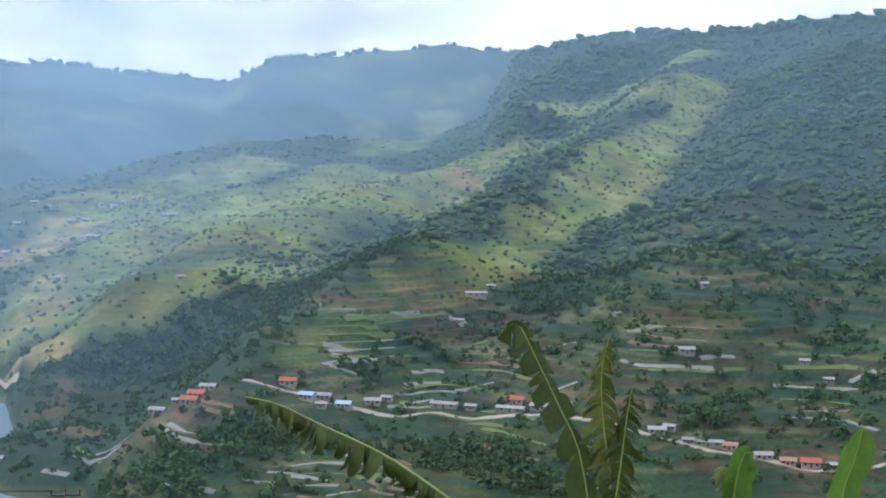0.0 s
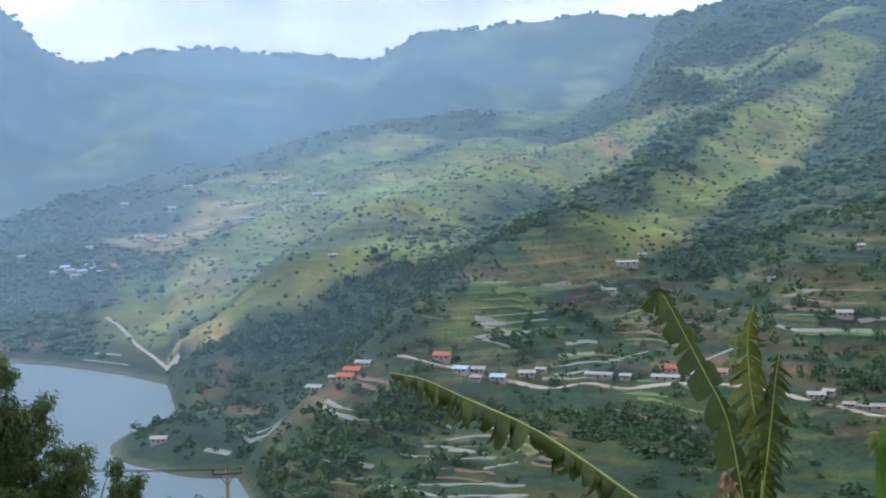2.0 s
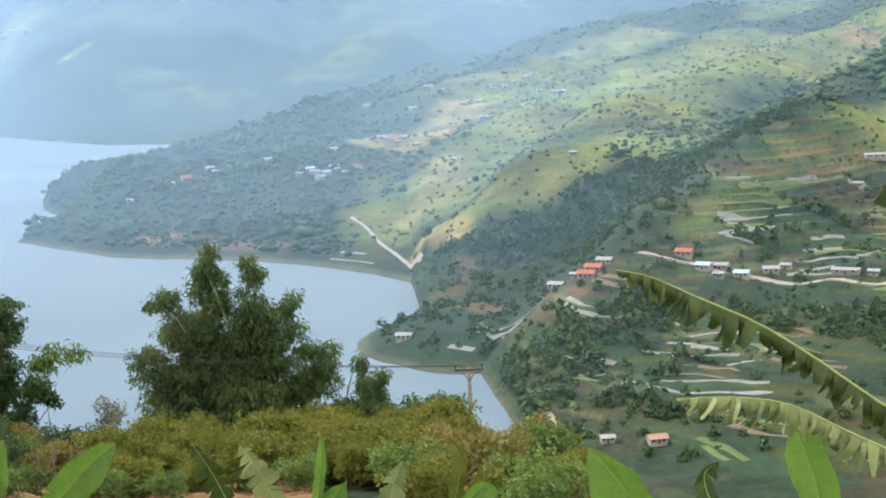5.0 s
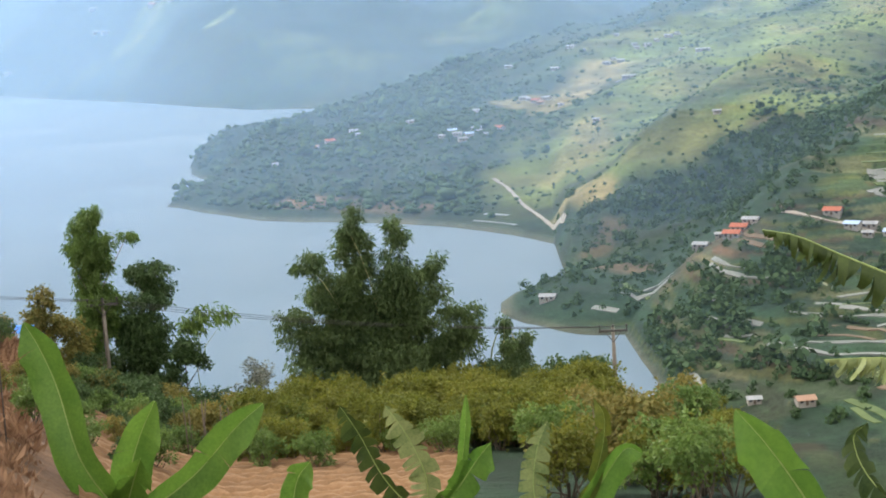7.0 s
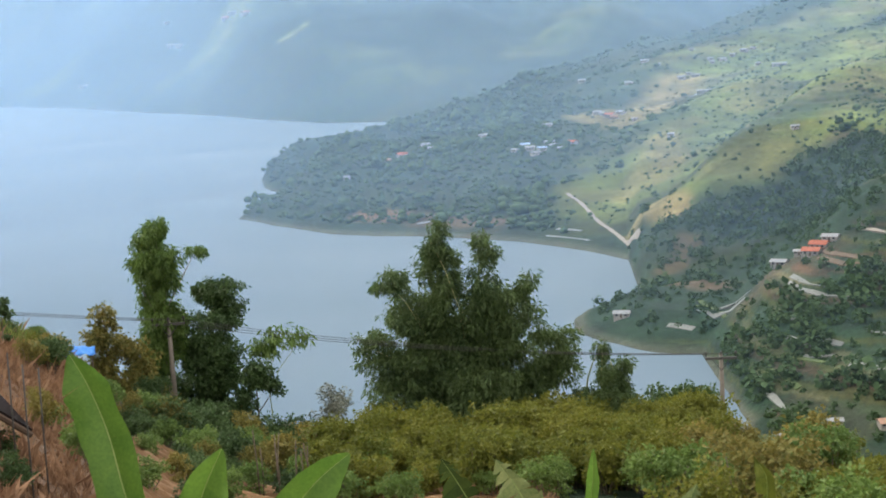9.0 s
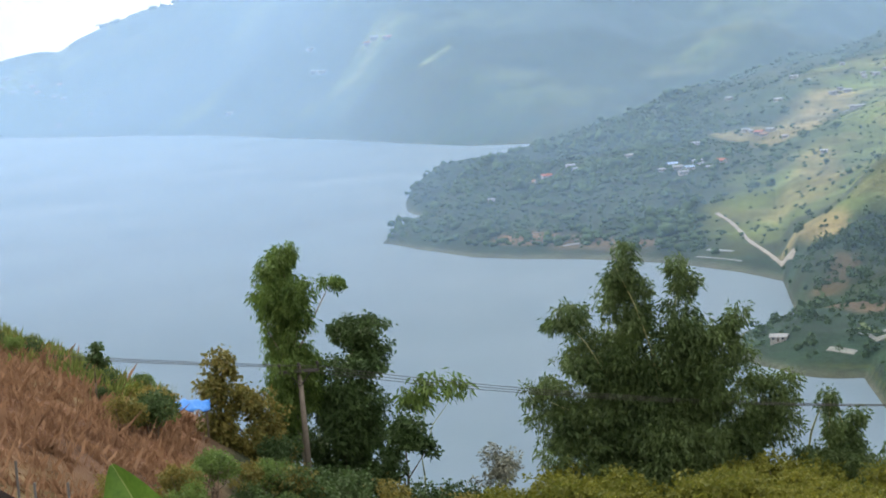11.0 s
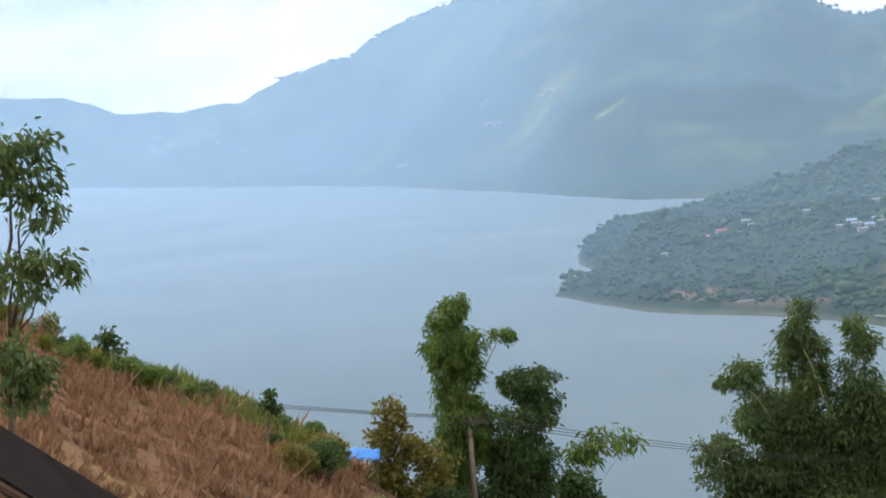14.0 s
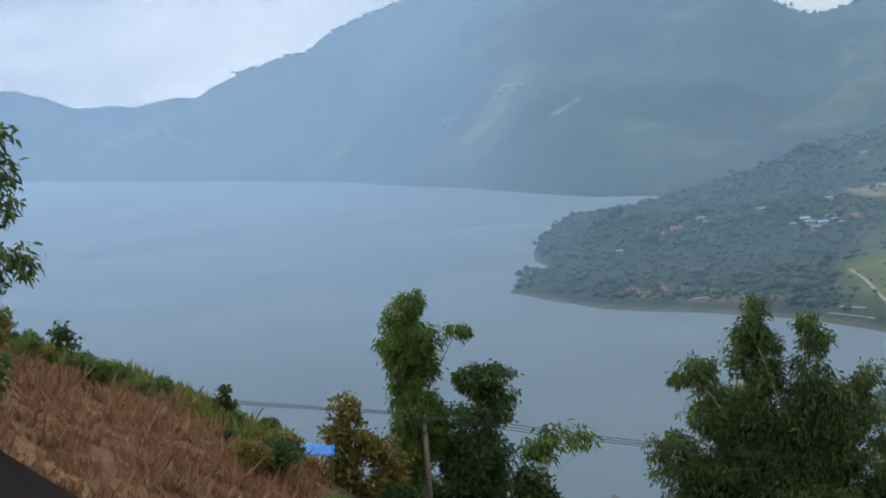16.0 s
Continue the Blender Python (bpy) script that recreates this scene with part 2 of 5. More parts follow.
def near_height(az, r, x, y):
    """The shelf with gardens on which the eye stands, and the dry slope rising on its left-hand side."""
    shelf = 109.3 - 0.185 * r + 1.2 * fractal(x, y, 30, 3, 12)
    lift = smooth((-15 - az) / 22)
    shelf = shelf + (lift * (2.0 + 0.119 * r) + 0.04 * r * smooth((-13 - az) / 8) + smooth((-20 - az) / 14) * 2.4) * smooth((r - 6) / 30)
    shelf = shelf - 1.6 * smooth((-22.5 - az) / 6) * smooth((r - 30) / 25)
    edge = 88 - 48 * smooth((az - 0.5) / 6) + 5 * fractal(x, y, 25, 2, 15)
    edge = edge - 18 * smooth((-24 - az) / 12)
    drop = np.clip(r - edge, 0, None)
    return shelf - 0.44 * drop - 0.0006 * drop ** 2 * (drop < 400)


def terrace(z, step, hard):
    k = np.floor(z / step)
    f = z / step - k
    return (k + np.clip((f - hard) / (1 - hard), 0, 1)) * step


def land(az, r):
    x, y = r * np.sin(np.radians(az)), r * np.cos(np.radians(az))
    side = np.clip(np.abs(az) - 60, 0, 120) / 120
    near, slope, far = near_height(az, r, x, y), slope_height(az, r, x, y), far_height(az, r, x, y)
    patch = fractal(x, y, 150, 3, 31)
    field = smooth((patch + 0.3) * 6) * smooth((r - 350) / 40) * smooth((900 - r) / 120) * smooth((az + 3) / 3)
    field = field * (slope > 2)
    low = slope + field * (terrace(slope + 1.5 * fractal(x, y, 70, 2, 33), 0.9, 0.6) - slope)
    high = slope + field * (terrace(slope + 2 * fractal(x, y, 70, 2, 33), 2.3, 0.7) - slope)
    slope = np.where(r < 610, low, high)
    z = np.maximum(np.maximum(near, slope), far)
    z = np.where(r < 12, near, z)
    turn = smooth(side * 3) * smooth((r - 3) / 25)
    z = z * (1 - turn) + (108 + 0.05 * r) * turn
    which = np.where(z <= near + 0.01, 0, np.where(slope >= far, 1, 2))
    return np.maximum(z, -8), which, field, x, y


def land_height(x, y):
    az, r = np.degrees(np.arctan2(x, y)), np.hypot(x, y)
    z, which, field, _, _ = land(np.atleast_1d(az * 1.0), np.atleast_1d(r * 1.0))
    return z


# the two dark greens carry cloud shadow and gully shade in their colour
GRASS, SHADED_GREEN, SHADED_WOOD, SOIL, DRY, STRAW, SHORE = (
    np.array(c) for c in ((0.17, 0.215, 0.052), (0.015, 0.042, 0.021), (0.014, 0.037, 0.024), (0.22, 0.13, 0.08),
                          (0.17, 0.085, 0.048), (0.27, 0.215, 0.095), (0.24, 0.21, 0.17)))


def blend_to(c, colour, k):
    k = np.clip(k, 0, 1)[..., None]
    return c * (1 - k) + colour * k


# grassy stretches across the water, coloured bright where sunlight falls: x, y of a line's ends, half width, strength
SUNLIT_MEADOWS = [
    (529, 1361, 401, 1300, 24, 0.75), (500, 1240, 455, 1158, 16, 0.8), (455, 1158, 392, 1061, 15, 0.9), (392, 1061, 295, 888, 16, 0.9), (295, 888, 237, 801, 14, 0.9),
    (237, 801, 186, 728, 12, 1.0), (186, 728, 147, 680, 11, 1.0), (147, 680, 114, 630, 9, 1.0), (114, 630, 84, 587, 8, 1.0),
    (426, 1193, 328, 1206, 32, 0.6), (309, 1214, 258, 1124, 34, 0.85), (258, 1124, 208, 1034, 42, 0.9), (217, 1079, 121, 973, 42, 0.95), (121, 973, 79, 815, 34, 0.9),
    (79, 815, 27, 739, 17, 0.8), (262, 1332, 184, 1216, 34, 0.8), (184, 1216, 115, 1110, 40, 0.9), (115, 1110, 51, 1102, 30, 0.9), (51, 1102, 1, 849, 34, 0.75),
    (155, 1454, 100, 1364, 24, 0.9), (100, 1364, 29, 1228, 26, 0.8), (29, 1228, 71, 1127, 36, 0.7), (626, 2743, 309, 1598, 24, 0.6),
    (-163, 1932, -43, 2265, 26, 0.25), (-454, 2070, -470, 2020, 7, 0.8), (-604, 2172, -565, 2214, 26, 0.5)]
RIPE = [(-17, 758, -4, 722, 7, 0.9), (-10, 735, -3, 715, 6, 0.9), (164, 690, 146, 674, 10, 0.8), (204, 1261, 225, 1200, 14, 0.4), (-25, 1050, 7, 1190, 14, 0.9), (-50, 1100, -24, 1050, 12, 0.8),
        (-13, 843, -4, 924, 10, 0.5)]
# close groves between the fields
GROVES = [
    (195, 503, 211, 514, 11, 1.2), (130, 495, 142, 461, 13, 1.2), (102, 516, 113, 508, 8, 1.1), (75, 722, 123, 807, 26, 0.8), (44, 688, 71, 726, 22, 0.8),
    (59, 531, 43, 502, 12, 1.2), (43, 502, 27, 482, 11, 1.2), (27, 482, 16, 460, 9, 1.2), (91, 526, 103, 513, 10, 1.0), (42, 445, 54, 438, 5, 1.0),
    (118, 506, 131, 458, 12, 0.9), (16, 507, 18, 464, 9, 1.1), (20, 429, 23, 426, 5, 1.1), (6, 702, 24, 681, 10, 0.8)]
CUTS = [(-166, 872, -150, 862, 7, 0.6), (-100, 834, -92, 830, 6, 0.5), (30, 540, 50, 560, 8, 0.5), (152, 545, 172, 530, 9, 0.9), (182, 512, 188, 500, 8, 0.8), (215, 468, 226, 458, 6, 0.8), (-130, 850, -105, 835, 10, 0.4), (12, 600, 2, 612, 6, 0.45), (287, 1164, 276, 1140, 9, 0.6)]


def strokes(table, x, y):
    total = np.zeros_like(x)
    rag = 1 + 0.55 * fractal(x, y, 46, 4, 81)
    for x0, y0, x1, y1, w, k in table:
        dx, dy = x1 - x0, y1 - y0
        u = np.clip(((x - x0) * dx + (y - y0) * dy) / (dx * dx + dy * dy), 0, 1)
        d = np.hypot(x - x0 - u * dx, y - y0 - u * dy)
        total = np.maximum(total, k * smooth((w * 1.9 * rag - d) / (w * 1.25)))
    return total


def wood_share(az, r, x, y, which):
    """Where the woods stand, with dark cover painted over shaded slopes: 0 to 1."""
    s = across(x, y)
    sunlit_meadow = strokes(SUNLIT_MEADOWS, x, y)
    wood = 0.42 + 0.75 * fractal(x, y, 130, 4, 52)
    # extra dark cover paints the shaded gully and the cloud-shadowed right-hand slope
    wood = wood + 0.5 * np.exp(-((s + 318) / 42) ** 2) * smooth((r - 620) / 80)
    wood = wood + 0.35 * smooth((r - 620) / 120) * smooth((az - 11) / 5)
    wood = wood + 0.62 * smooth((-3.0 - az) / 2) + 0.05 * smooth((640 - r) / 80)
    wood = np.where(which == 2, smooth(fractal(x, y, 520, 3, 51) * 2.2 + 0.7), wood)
    return np.clip(wood - 1.1 * sunlit_meadow - 1.5 * strokes(RIPE, x, y) + strokes(GROVES, x, y) * 1.1, 0, 1)


def land_colour(az, r, x, y, z, which, field):
    c = np.zeros(az.shape + (3,)) + SHADED_GREEN
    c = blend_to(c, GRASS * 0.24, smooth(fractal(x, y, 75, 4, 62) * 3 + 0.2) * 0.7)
    c = blend_to(c, SHADED_WOOD, wood_share(az, r, x, y, which))
    c = blend_to(c, GRASS * 0.9, (which == 2) * smooth(fractal(x, y, 120, 4, 68) * 2 - 0.1) * 0.35)
    # sunlight on the spurs is put in as brighter grass colour
    sunlit_meadow = strokes(SUNLIT_MEADOWS, x, y)
    gold = blend_to(np.zeros(az.shape + (3,)) + GRASS, STRAW, 0.42 * smooth(fractal(x, y, 34, 4, 61) * 3 + 0.25))
    k = np.clip(sunlit_meadow * (0.72 + 0.5 * fractal(x, y, 30, 4, 64)), 0, 1)[..., None]
    c = c * (1 - k) + gold * k
    c = blend_to(c, STRAW, strokes(RIPE, x, y) * (0.75 + 0.4 * fractal(x, y, 14, 3, 83)))
    bare = smooth((fractal(x, y, 38, 4, 63) - 0.33) * 9) * (which == 1)
    c = blend_to(c, SOIL * 0.7, 0.38 * bare * smooth((900 - r) / 200))
    c = blend_to(c, SOIL, strokes(CUTS, x, y))
    step = np.where(r < 610, 0.9, 2.3)
    band = np.floor(z / step + 0.25)
    plot = np.floor((x * 0.9 + y * 0.35 + 6 * fractal(x, y, 30, 2, 66)) / 19 + 0.37 * band)
    pick = lattice(plot, band, 67)
    for lo, colour, k in ((0.76, STRAW * 0.3 + np.array([0.01, 0.035, 0.02]), 0.75), (0.35, GRASS * 0.3, 0.7), (-0.2, SHADED_GREEN * 1.25, 0.7), (-0.72, SHADED_WOOD, 0.7), (-1.1, SOIL * 0.3, 0.6)):
        c = blend_to(c, colour, field * k * (pick > lo))
        pick = np.where(pick > lo, -9, pick)
    edge = np.abs(z / step + 0.25 - np.floor(z / step + 0.25) - 0.5) * 2
    c = blend_to(c, SHADED_GREEN * 0.7, field * smooth((edge - 0.78) * 8) * 0.7)
    c = blend_to(c, SHORE, smooth((2.0 - z) / 1.5) * smooth((z + 2) / 1.0) * (which > 0) * 0.25)
    n = which == 0
    c = np.where(n[..., None], SHADED_GREEN * 0.8, c)
    c = blend_to(c, DRY, n * smooth((-18.5 - az) / 2 + 0.25 * fractal(x, y, 6, 3, 71)))
    c = blend_to(c, STRAW * 0.8, n * smooth((-20.5 - az) / 2) * smooth(fractal(x, y, 5, 4, 73) * 4) * 0.6)
    c = blend_to(c, SOIL * 0.6, n * smooth((67 - r) / 5) * smooth((az + 23) / 2) * smooth((-6 - az) / 3))
    c = blend_to(c, GRASS * 0.5, n * smooth((r - 62) / 10 + fractal(x, y, 8, 3, 72) * 0.4) * smooth((az + 20) / 5) * 0.6)
    return c


def build_ground():
    az = np.concatenate([np.linspace(-180, -62, 30), np.linspace(-60, -38, 45), np.arange(-37, 32, 0.1), np.linspace(33, 60, 40), np.linspace(62, 180, 30)])
    r = np.concatenate([np.geomspace(0.5, 110, 130), np.linspace(112, 375, 60), np.linspace(377, 1250, 430), np.linspace(1255, 2300, 170), np.linspace(2310, 4750, 200)])
    A, R = np.meshgrid(az, r)
    z, which, field, x, y = land(A, R)
    rows, cols = A.shape
    me = bpy.data.meshes.new("ground")
    i = (np.arange(rows - 1)[:, None] * cols + np.arange(cols - 1)[None, :]).ravel()
    faces = np.stack([i, i + cols, i + cols + 1, i + 1], 1).astype(np.int32)
    me.vertices.add(rows * cols)
    me.vertices.foreach_set("co", np.stack([x, y, z], -1).astype(np.float32).ravel())
    me.loops.add(faces.size)
    me.loops.foreach_set("vertex_index", faces.ravel())
    me.polygons.add(len(faces))
    me.polygons.foreach_set("loop_start", np.arange(0, faces.size, 4, dtype=np.int32))
    me.polygons.foreach_set("use_smooth", np.ones(len(faces), dtype=bool))
    me.update(calc_edges=True)
    col = me.color_attributes.new("cover", "FLOAT_COLOR", "POINT")
    c = np.ones((rows, cols, 4), np.float32)
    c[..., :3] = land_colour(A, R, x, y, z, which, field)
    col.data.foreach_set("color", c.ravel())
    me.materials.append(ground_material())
    ob = new("ground", me)
    return tagged(ob, "green hillsides with terraced fields, woods and bare soil", "ground", kind="structure")


build_ground()


def build_lake():
    bm = bmesh.new()
    bmesh.ops.create_circle(bm, cap_ends=True, segments=96, radius=4700)
    me = bpy.data.meshes.new("lake")
    bm.to_mesh(me)
    bm.free()
    me.materials.append(water_material())
    return tagged(new("lake", me), "calm grey-blue lake water under a cloudy sky", "lake", kind="structure")


build_lake()


def build_mist(distance, density, top):
    """A wavering curtain added across the valley to stand in for haze."""
    az = np.linspace(-62, 60, 160)
    zz = top * np.linspace(0, 1, 40) ** 2 - 1
    A, Z = np.meshgrid(az, zz)
    R = distance * (1 + 0.03 * fractal(A * 9, Z * 0.4, 110, 2, int(distance)))
    x, y = R * np.sin(np.radians(A)), R * np.cos(np.radians(A))
    rows, cols = A.shape
    me = bpy.data.meshes.new("haze")
    quads = [(a * cols + b, a * cols + b + 1, (a + 1) * cols + b + 1, (a + 1) * cols + b) for a in range(rows - 1) for b in range(cols - 1)]
    me.from_pydata(np.stack([x, y, Z], -1).reshape(-1, 3).tolist(), [], quads)
    # thickest over the lake; thinned inland and at the far mountain to suggest cloud shade
    thin = me.attributes.new("thickness", "FLOAT", "POINT")
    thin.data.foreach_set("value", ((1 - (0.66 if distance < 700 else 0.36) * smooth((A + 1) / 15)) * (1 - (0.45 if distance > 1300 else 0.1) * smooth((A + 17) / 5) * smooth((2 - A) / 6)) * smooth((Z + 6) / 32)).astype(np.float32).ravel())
    me.materials.append(mist_material("haze_sheet", density))
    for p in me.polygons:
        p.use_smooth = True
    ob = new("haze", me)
    return tagged(ob, "thin bluish sheet standing in for haze over the valley", "haze", kind="structure")


scene.cycles.transparent_max_bounces = 24
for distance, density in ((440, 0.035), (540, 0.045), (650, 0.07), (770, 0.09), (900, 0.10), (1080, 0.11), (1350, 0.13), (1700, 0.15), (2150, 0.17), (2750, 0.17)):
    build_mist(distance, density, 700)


# ---- building blocks for the things ----
def mesh_from(name, verts, faces, mat, smooth_shading=False):
    me = bpy.data.meshes.new(name)
    me.from_pydata([tuple(v) for v in verts], [], [tuple(f) for f in faces])
    me.materials.append(mat)
    if smooth_shading:
        me.polygons.foreach_set("use_smooth", np.ones(len(me.polygons), dtype=bool))
    me.update()
    return me


def part(name, me, parent, label=""):
    ob = new(name, me)
    ob.parent = parent
    return tagged(ob, label) if label else ob


def thing(name, place, label, category, group="", turn=0.0):
    ob = new(name)
    ob.empty_display_size = 0.3
    ob.matrix_basis = pose(*place, 0, 0, turn)
    return tagged(ob, label, category, group)


def ground_at(x, y):
    return float(land_height(np.array([x]), np.array([y]))[0])


def tube(points, radii, sides=7):
    """A tapered round stem through the points."""
    pts = [Vector(p) for p in points]
    verts, faces = [], []
    for i, p in enumerate(pts):
        t = (pts[min(i + 1, len(pts) - 1)] - pts[max(i - 1, 0)]).normalized()
        a = t.orthogonal().normalized()
        b = t.cross(a)
        for k in range(sides):
            w = 2 * math.pi * k / sides
            verts.append(p + radii[i] * (math.cos(w) * a + math.sin(w) * b))
    for i in range(len(pts) - 1):
        for k in range(sides):
            j = (k + 1) % sides
            faces.append((i * sides + k, i * sides + j, (i + 1) * sides + j, (i + 1) * sides + k))
    faces.append(tuple(range(sides))[::-1])
    faces.append(tuple(range((len(pts) - 1) * sides, len(pts) * sides)))
    return verts, faces


def join(*pieces):
    verts, faces = [], []
    for v, f in pieces:
        n = len(verts)
        verts += list(v)
        faces += [tuple(i + n for i in q) for q in f]
    return verts, faces


def box(cx, cy, cz, sx, sy, sz):
    v = [(cx + sx * i / 2, cy + sy * j / 2, cz + sz * k / 2) for i in (-1, 1) for j in (-1, 1) for k in (-1, 1)]
    return v, [(0, 1, 3, 2), (4, 6, 7, 5), (0, 4, 5, 1), (2, 3, 7, 6), (0, 2, 6, 4), (1, 5, 7, 3)]


def leaf_cloud(lobes, count, length, width, droop, rng, clump=9):
    """Leaves in sprays scattered through lobes (x, y, z, half width, half height): verts and faces."""
    share = np.array([q[3] * q[3] * q[4] for q in lobes]) ** 0.75
    share = share / share.sum()
    sprays = max(count // clump, 1)
    pick = rng.choice(len(lobes), sprays, p=share)
    L = np.array(lobes)[pick]
    d = rng.normal(size=(sprays, 3))
    d /= np.linalg.norm(d, axis=1, keepdims=True)
    rad = rng.uniform(0.25, 1.0, (sprays, 1)) ** 0.45 * (1 + 0.18 * rng.normal(size=(sprays, 1)))
    c = L[:, :3] + d * rad * np.stack([L[:, 3], L[:, 3] * 0.9, L[:, 4]], 1)
    out = d * np.array([1, 1, 0.35])
    c = np.repeat(c, clump, 0)
    out = np.repeat(out, clump, 0)
    n = len(c)
    base = c + rng.normal(size=(n, 3)) * length * 0.5
    way = out * 0.7 + rng.normal(size=(n, 3)) * 0.55 + np.array([0, 0, -droop])
    way /= np.linalg.norm(way, axis=1, keepdims=True)
    side = np.cross(way, rng.normal(size=(n, 3)))
    side /= np.linalg.norm(side, axis=1, keepdims=True) + 1e-9
    size = rng.uniform(0.6, 1.3, (n, 1))
    mid = base + way * length * size * 0.45 + np.array([0, 0, 0.05 * length])
    tip = base + way * length * size - np.array([0, 0, 0.12 * length])
    verts = np.stack([base, mid + side * width * size, tip, mid - side * width * size], 1).reshape(-1, 3)
    faces = np.arange(n * 4).reshape(n, 4)
    return verts, faces


BARK = surface("bark", (0.05, 0.038, 0.028), (0.16, 0.13, 0.10), 5.0, 0.9, 0.5)
PALE_BARK = surface("pale_bark", (0.16, 0.14, 0.11), (0.34, 0.31, 0.25), 4.0, 0.85, 0.4)
CULM = surface("bamboo_culm", (0.16, 0.19, 0.07), (0.36, 0.36, 0.17), 3.0, 0.5, 0.1)
BAMBOO_LEAF = surface("bamboo_leaf", (0.024, 0.056, 0.024), (0.13, 0.185, 0.062), 0.55, 0.5, 0, translucent=0.36)
TREE_LEAF = surface("tree_leaf", (0.040, 0.090, 0.022), (0.17, 0.25, 0.06), 0.5, 0.5, 0, translucent=0.38)
DARK_LEAF = surface("dark_leaf", (0.022, 0.052, 0.022), (0.08, 0.13, 0.04), 0.6, 0.55, 0, translucent=0.3)
RUST_LEAF = surface("rust_leaf", (0.06, 0.09, 0.025), (0.26, 0.20, 0.05), 0.7, 0.6, 0, translucent=0.3)
YELLOW_LEAF = surface("yellow_green_leaf", (0.05, 0.082, 0.014), (0.20, 0.195, 0.03), 0.4, 0.6, 0, translucent=0.4)
GREY_LEAF = surface("grey_leaf", (0.10, 0.12, 0.09), (0.24, 0.25, 0.20), 1.0, 0.7, 0, translucent=0.2)
WOOD_POLE = surface("weathered_pole", (0.10, 0.085, 0.07), (0.24, 0.21, 0.18), 4.0, 0.85, 0.3)
IRON = surface("dark_iron", (0.03, 0.03, 0.03), (0.09, 0.085, 0.08), 6.0, 0.6, 0.1)


def limb(a, b, r0, r1, rng, bend=0.12):
    a, b = Vector(a), Vector(b)
    span = (b - a).length
    pts = [a.lerp(b, u) + Vector(rng.normal(size=3)) * span * bend * math.sin(math.pi * u) * 0.5 for u in (0, 0.33, 0.66, 1)]
    return tube(pts, [r0, r0 * 0.75 + r1 * 0.25, r0 * 0.4 + r1 * 0.6, r1])


def leafy(name, label, category, base, lobes, count, leaf, droop, mat, bark, stem=0.14, seed=1, group="", foot=None, stems=1):
    """A tree or shrub: trunk, limbs to each lobe of the crown, and a crown of single leaves."""
    rng = np.random.default_rng(seed)
    z0 = ground_at(base[0], base[1]) if foot is None else foot
    ob = thing(name, (base[0], base[1], z0), label, category, group)
    lift = base[2] - z0
    lobes = [(x, y + rng.uniform(-0.5, 0.5) * rx, z + lift, rx, rz) for x, y, z, rx, rz in lobes]
    sprigs = [(x + rng.uniform(-0.8, 0.8) * rx, y + rng.uniform(-0.6, 0.6) * rx, z + rng.uniform(-0.7, 0.7) * rz, rx * rng.uniform(0.3, 0.58), rz * rng.uniform(0.28, 0.52))
              for x, y, z, rx, rz in lobes for _ in range(12)]
    top = max(lobes, key=lambda q: q[2])
    crotch = (top[0] * 0.35, top[1] * 0.35, top[2] * 0.35)
    part("trunk", mesh_from("trunk", *join(limb((0, 0, -0.4), crotch, stem, stem * 0.75, rng, 0.05), limb(crotch, top[:3], stem * 0.75, stem * 0.15, rng, 0.08)), bark, True), ob)
    for q in lobes:
        if q is not top and q[2] > lift:
            u = min(max(0.35, q[2] / top[2] * 0.6), 0.7)
            part("limb", mesh_from("limb", *limb((top[0] * u, top[1] * u, top[2] * u), q[:3], stem * 0.45, stem * 0.1, rng), bark, True), ob)
    part("crown", mesh_from("crown", *leaf_cloud(sprigs, count, *leaf, droop, rng), mat), ob)
    return ob


# ---- the bamboo and trees at the edge of the shelf ----
def bamboo_clump(label, base, lobes, count, seed, culms):
    rng = np.random.default_rng(seed)
    z0 = ground_at(base[0], base[1])
    lift = base[2] - z0
    ob = thing("bamboo_clump", (base[0], base[1], z0), label, "bamboo")
    full = []
    for i, (x, y, z, rx, rz) in enumerate(lobes):
        full.append((x, y + rng.uniform(-1, 1) * 0.8, z + lift, rx * 0.9, rz * 0.92))
    for i in range(culms):
        q = full[i % len(full)]
        foot = Vector((rng.uniform(-1.3, 1.3) + 0.25 * q[0], rng.uniform(-0.9, 0.9), -0.3))
        head = Vector((q[0] + rng.uniform(-0.4, 0.4) * q[3], q[1] + rng.uniform(-0.4, 0.4), q[2] + 0.1 * q[4]))
        out = Vector((head.x - foot.x, head.y - foot.y, 0))
        pts = [foot.lerp(head, u) - out * 0.32 * math.sin(math.pi * u) + Vector((0, 0, 0.10 * head.z * math.sin(math.pi * u))) for u in (0, 0.2, 0.4, 0.6, 0.8, 1)]
        part("culm", mesh_from("culm", *tube(pts, [0.055, 0.055, 0.05, 0.04, 0.028, 0.01], 6), CULM, True), ob)
    # foliage closes the gaps between the heads and the foot
    inner = [(q[0] * u, q[1] * u - 0.3, q[2] * (0.25 + 0.62 * u), q[3] * 0.85, q[4] * 0.95) for q in full for u in (0.8, 0.45)]
    total = sum(q[3] * q[4] for q in full + inner)
    for q in full + inner:
        small = [(q[0] + rng.uniform(-0.62, 0.62) * q[3], q[1] + rng.uniform(-0.6, 0.6) * q[3], q[2] + rng.uniform(-0.62, 0.66) * q[4], q[3] * rng.uniform(0.24, 0.44), q[4] * rng.uniform(0.22, 0.42)) for _ in range(14)]
        part("foliage", mesh_from("foliage", *leaf_cloud(small, int(count * q[3] * q[4] / total), 0.23, 0.036, 0.7, rng, 10), BAMBOO_LEAF), ob)
    return ob


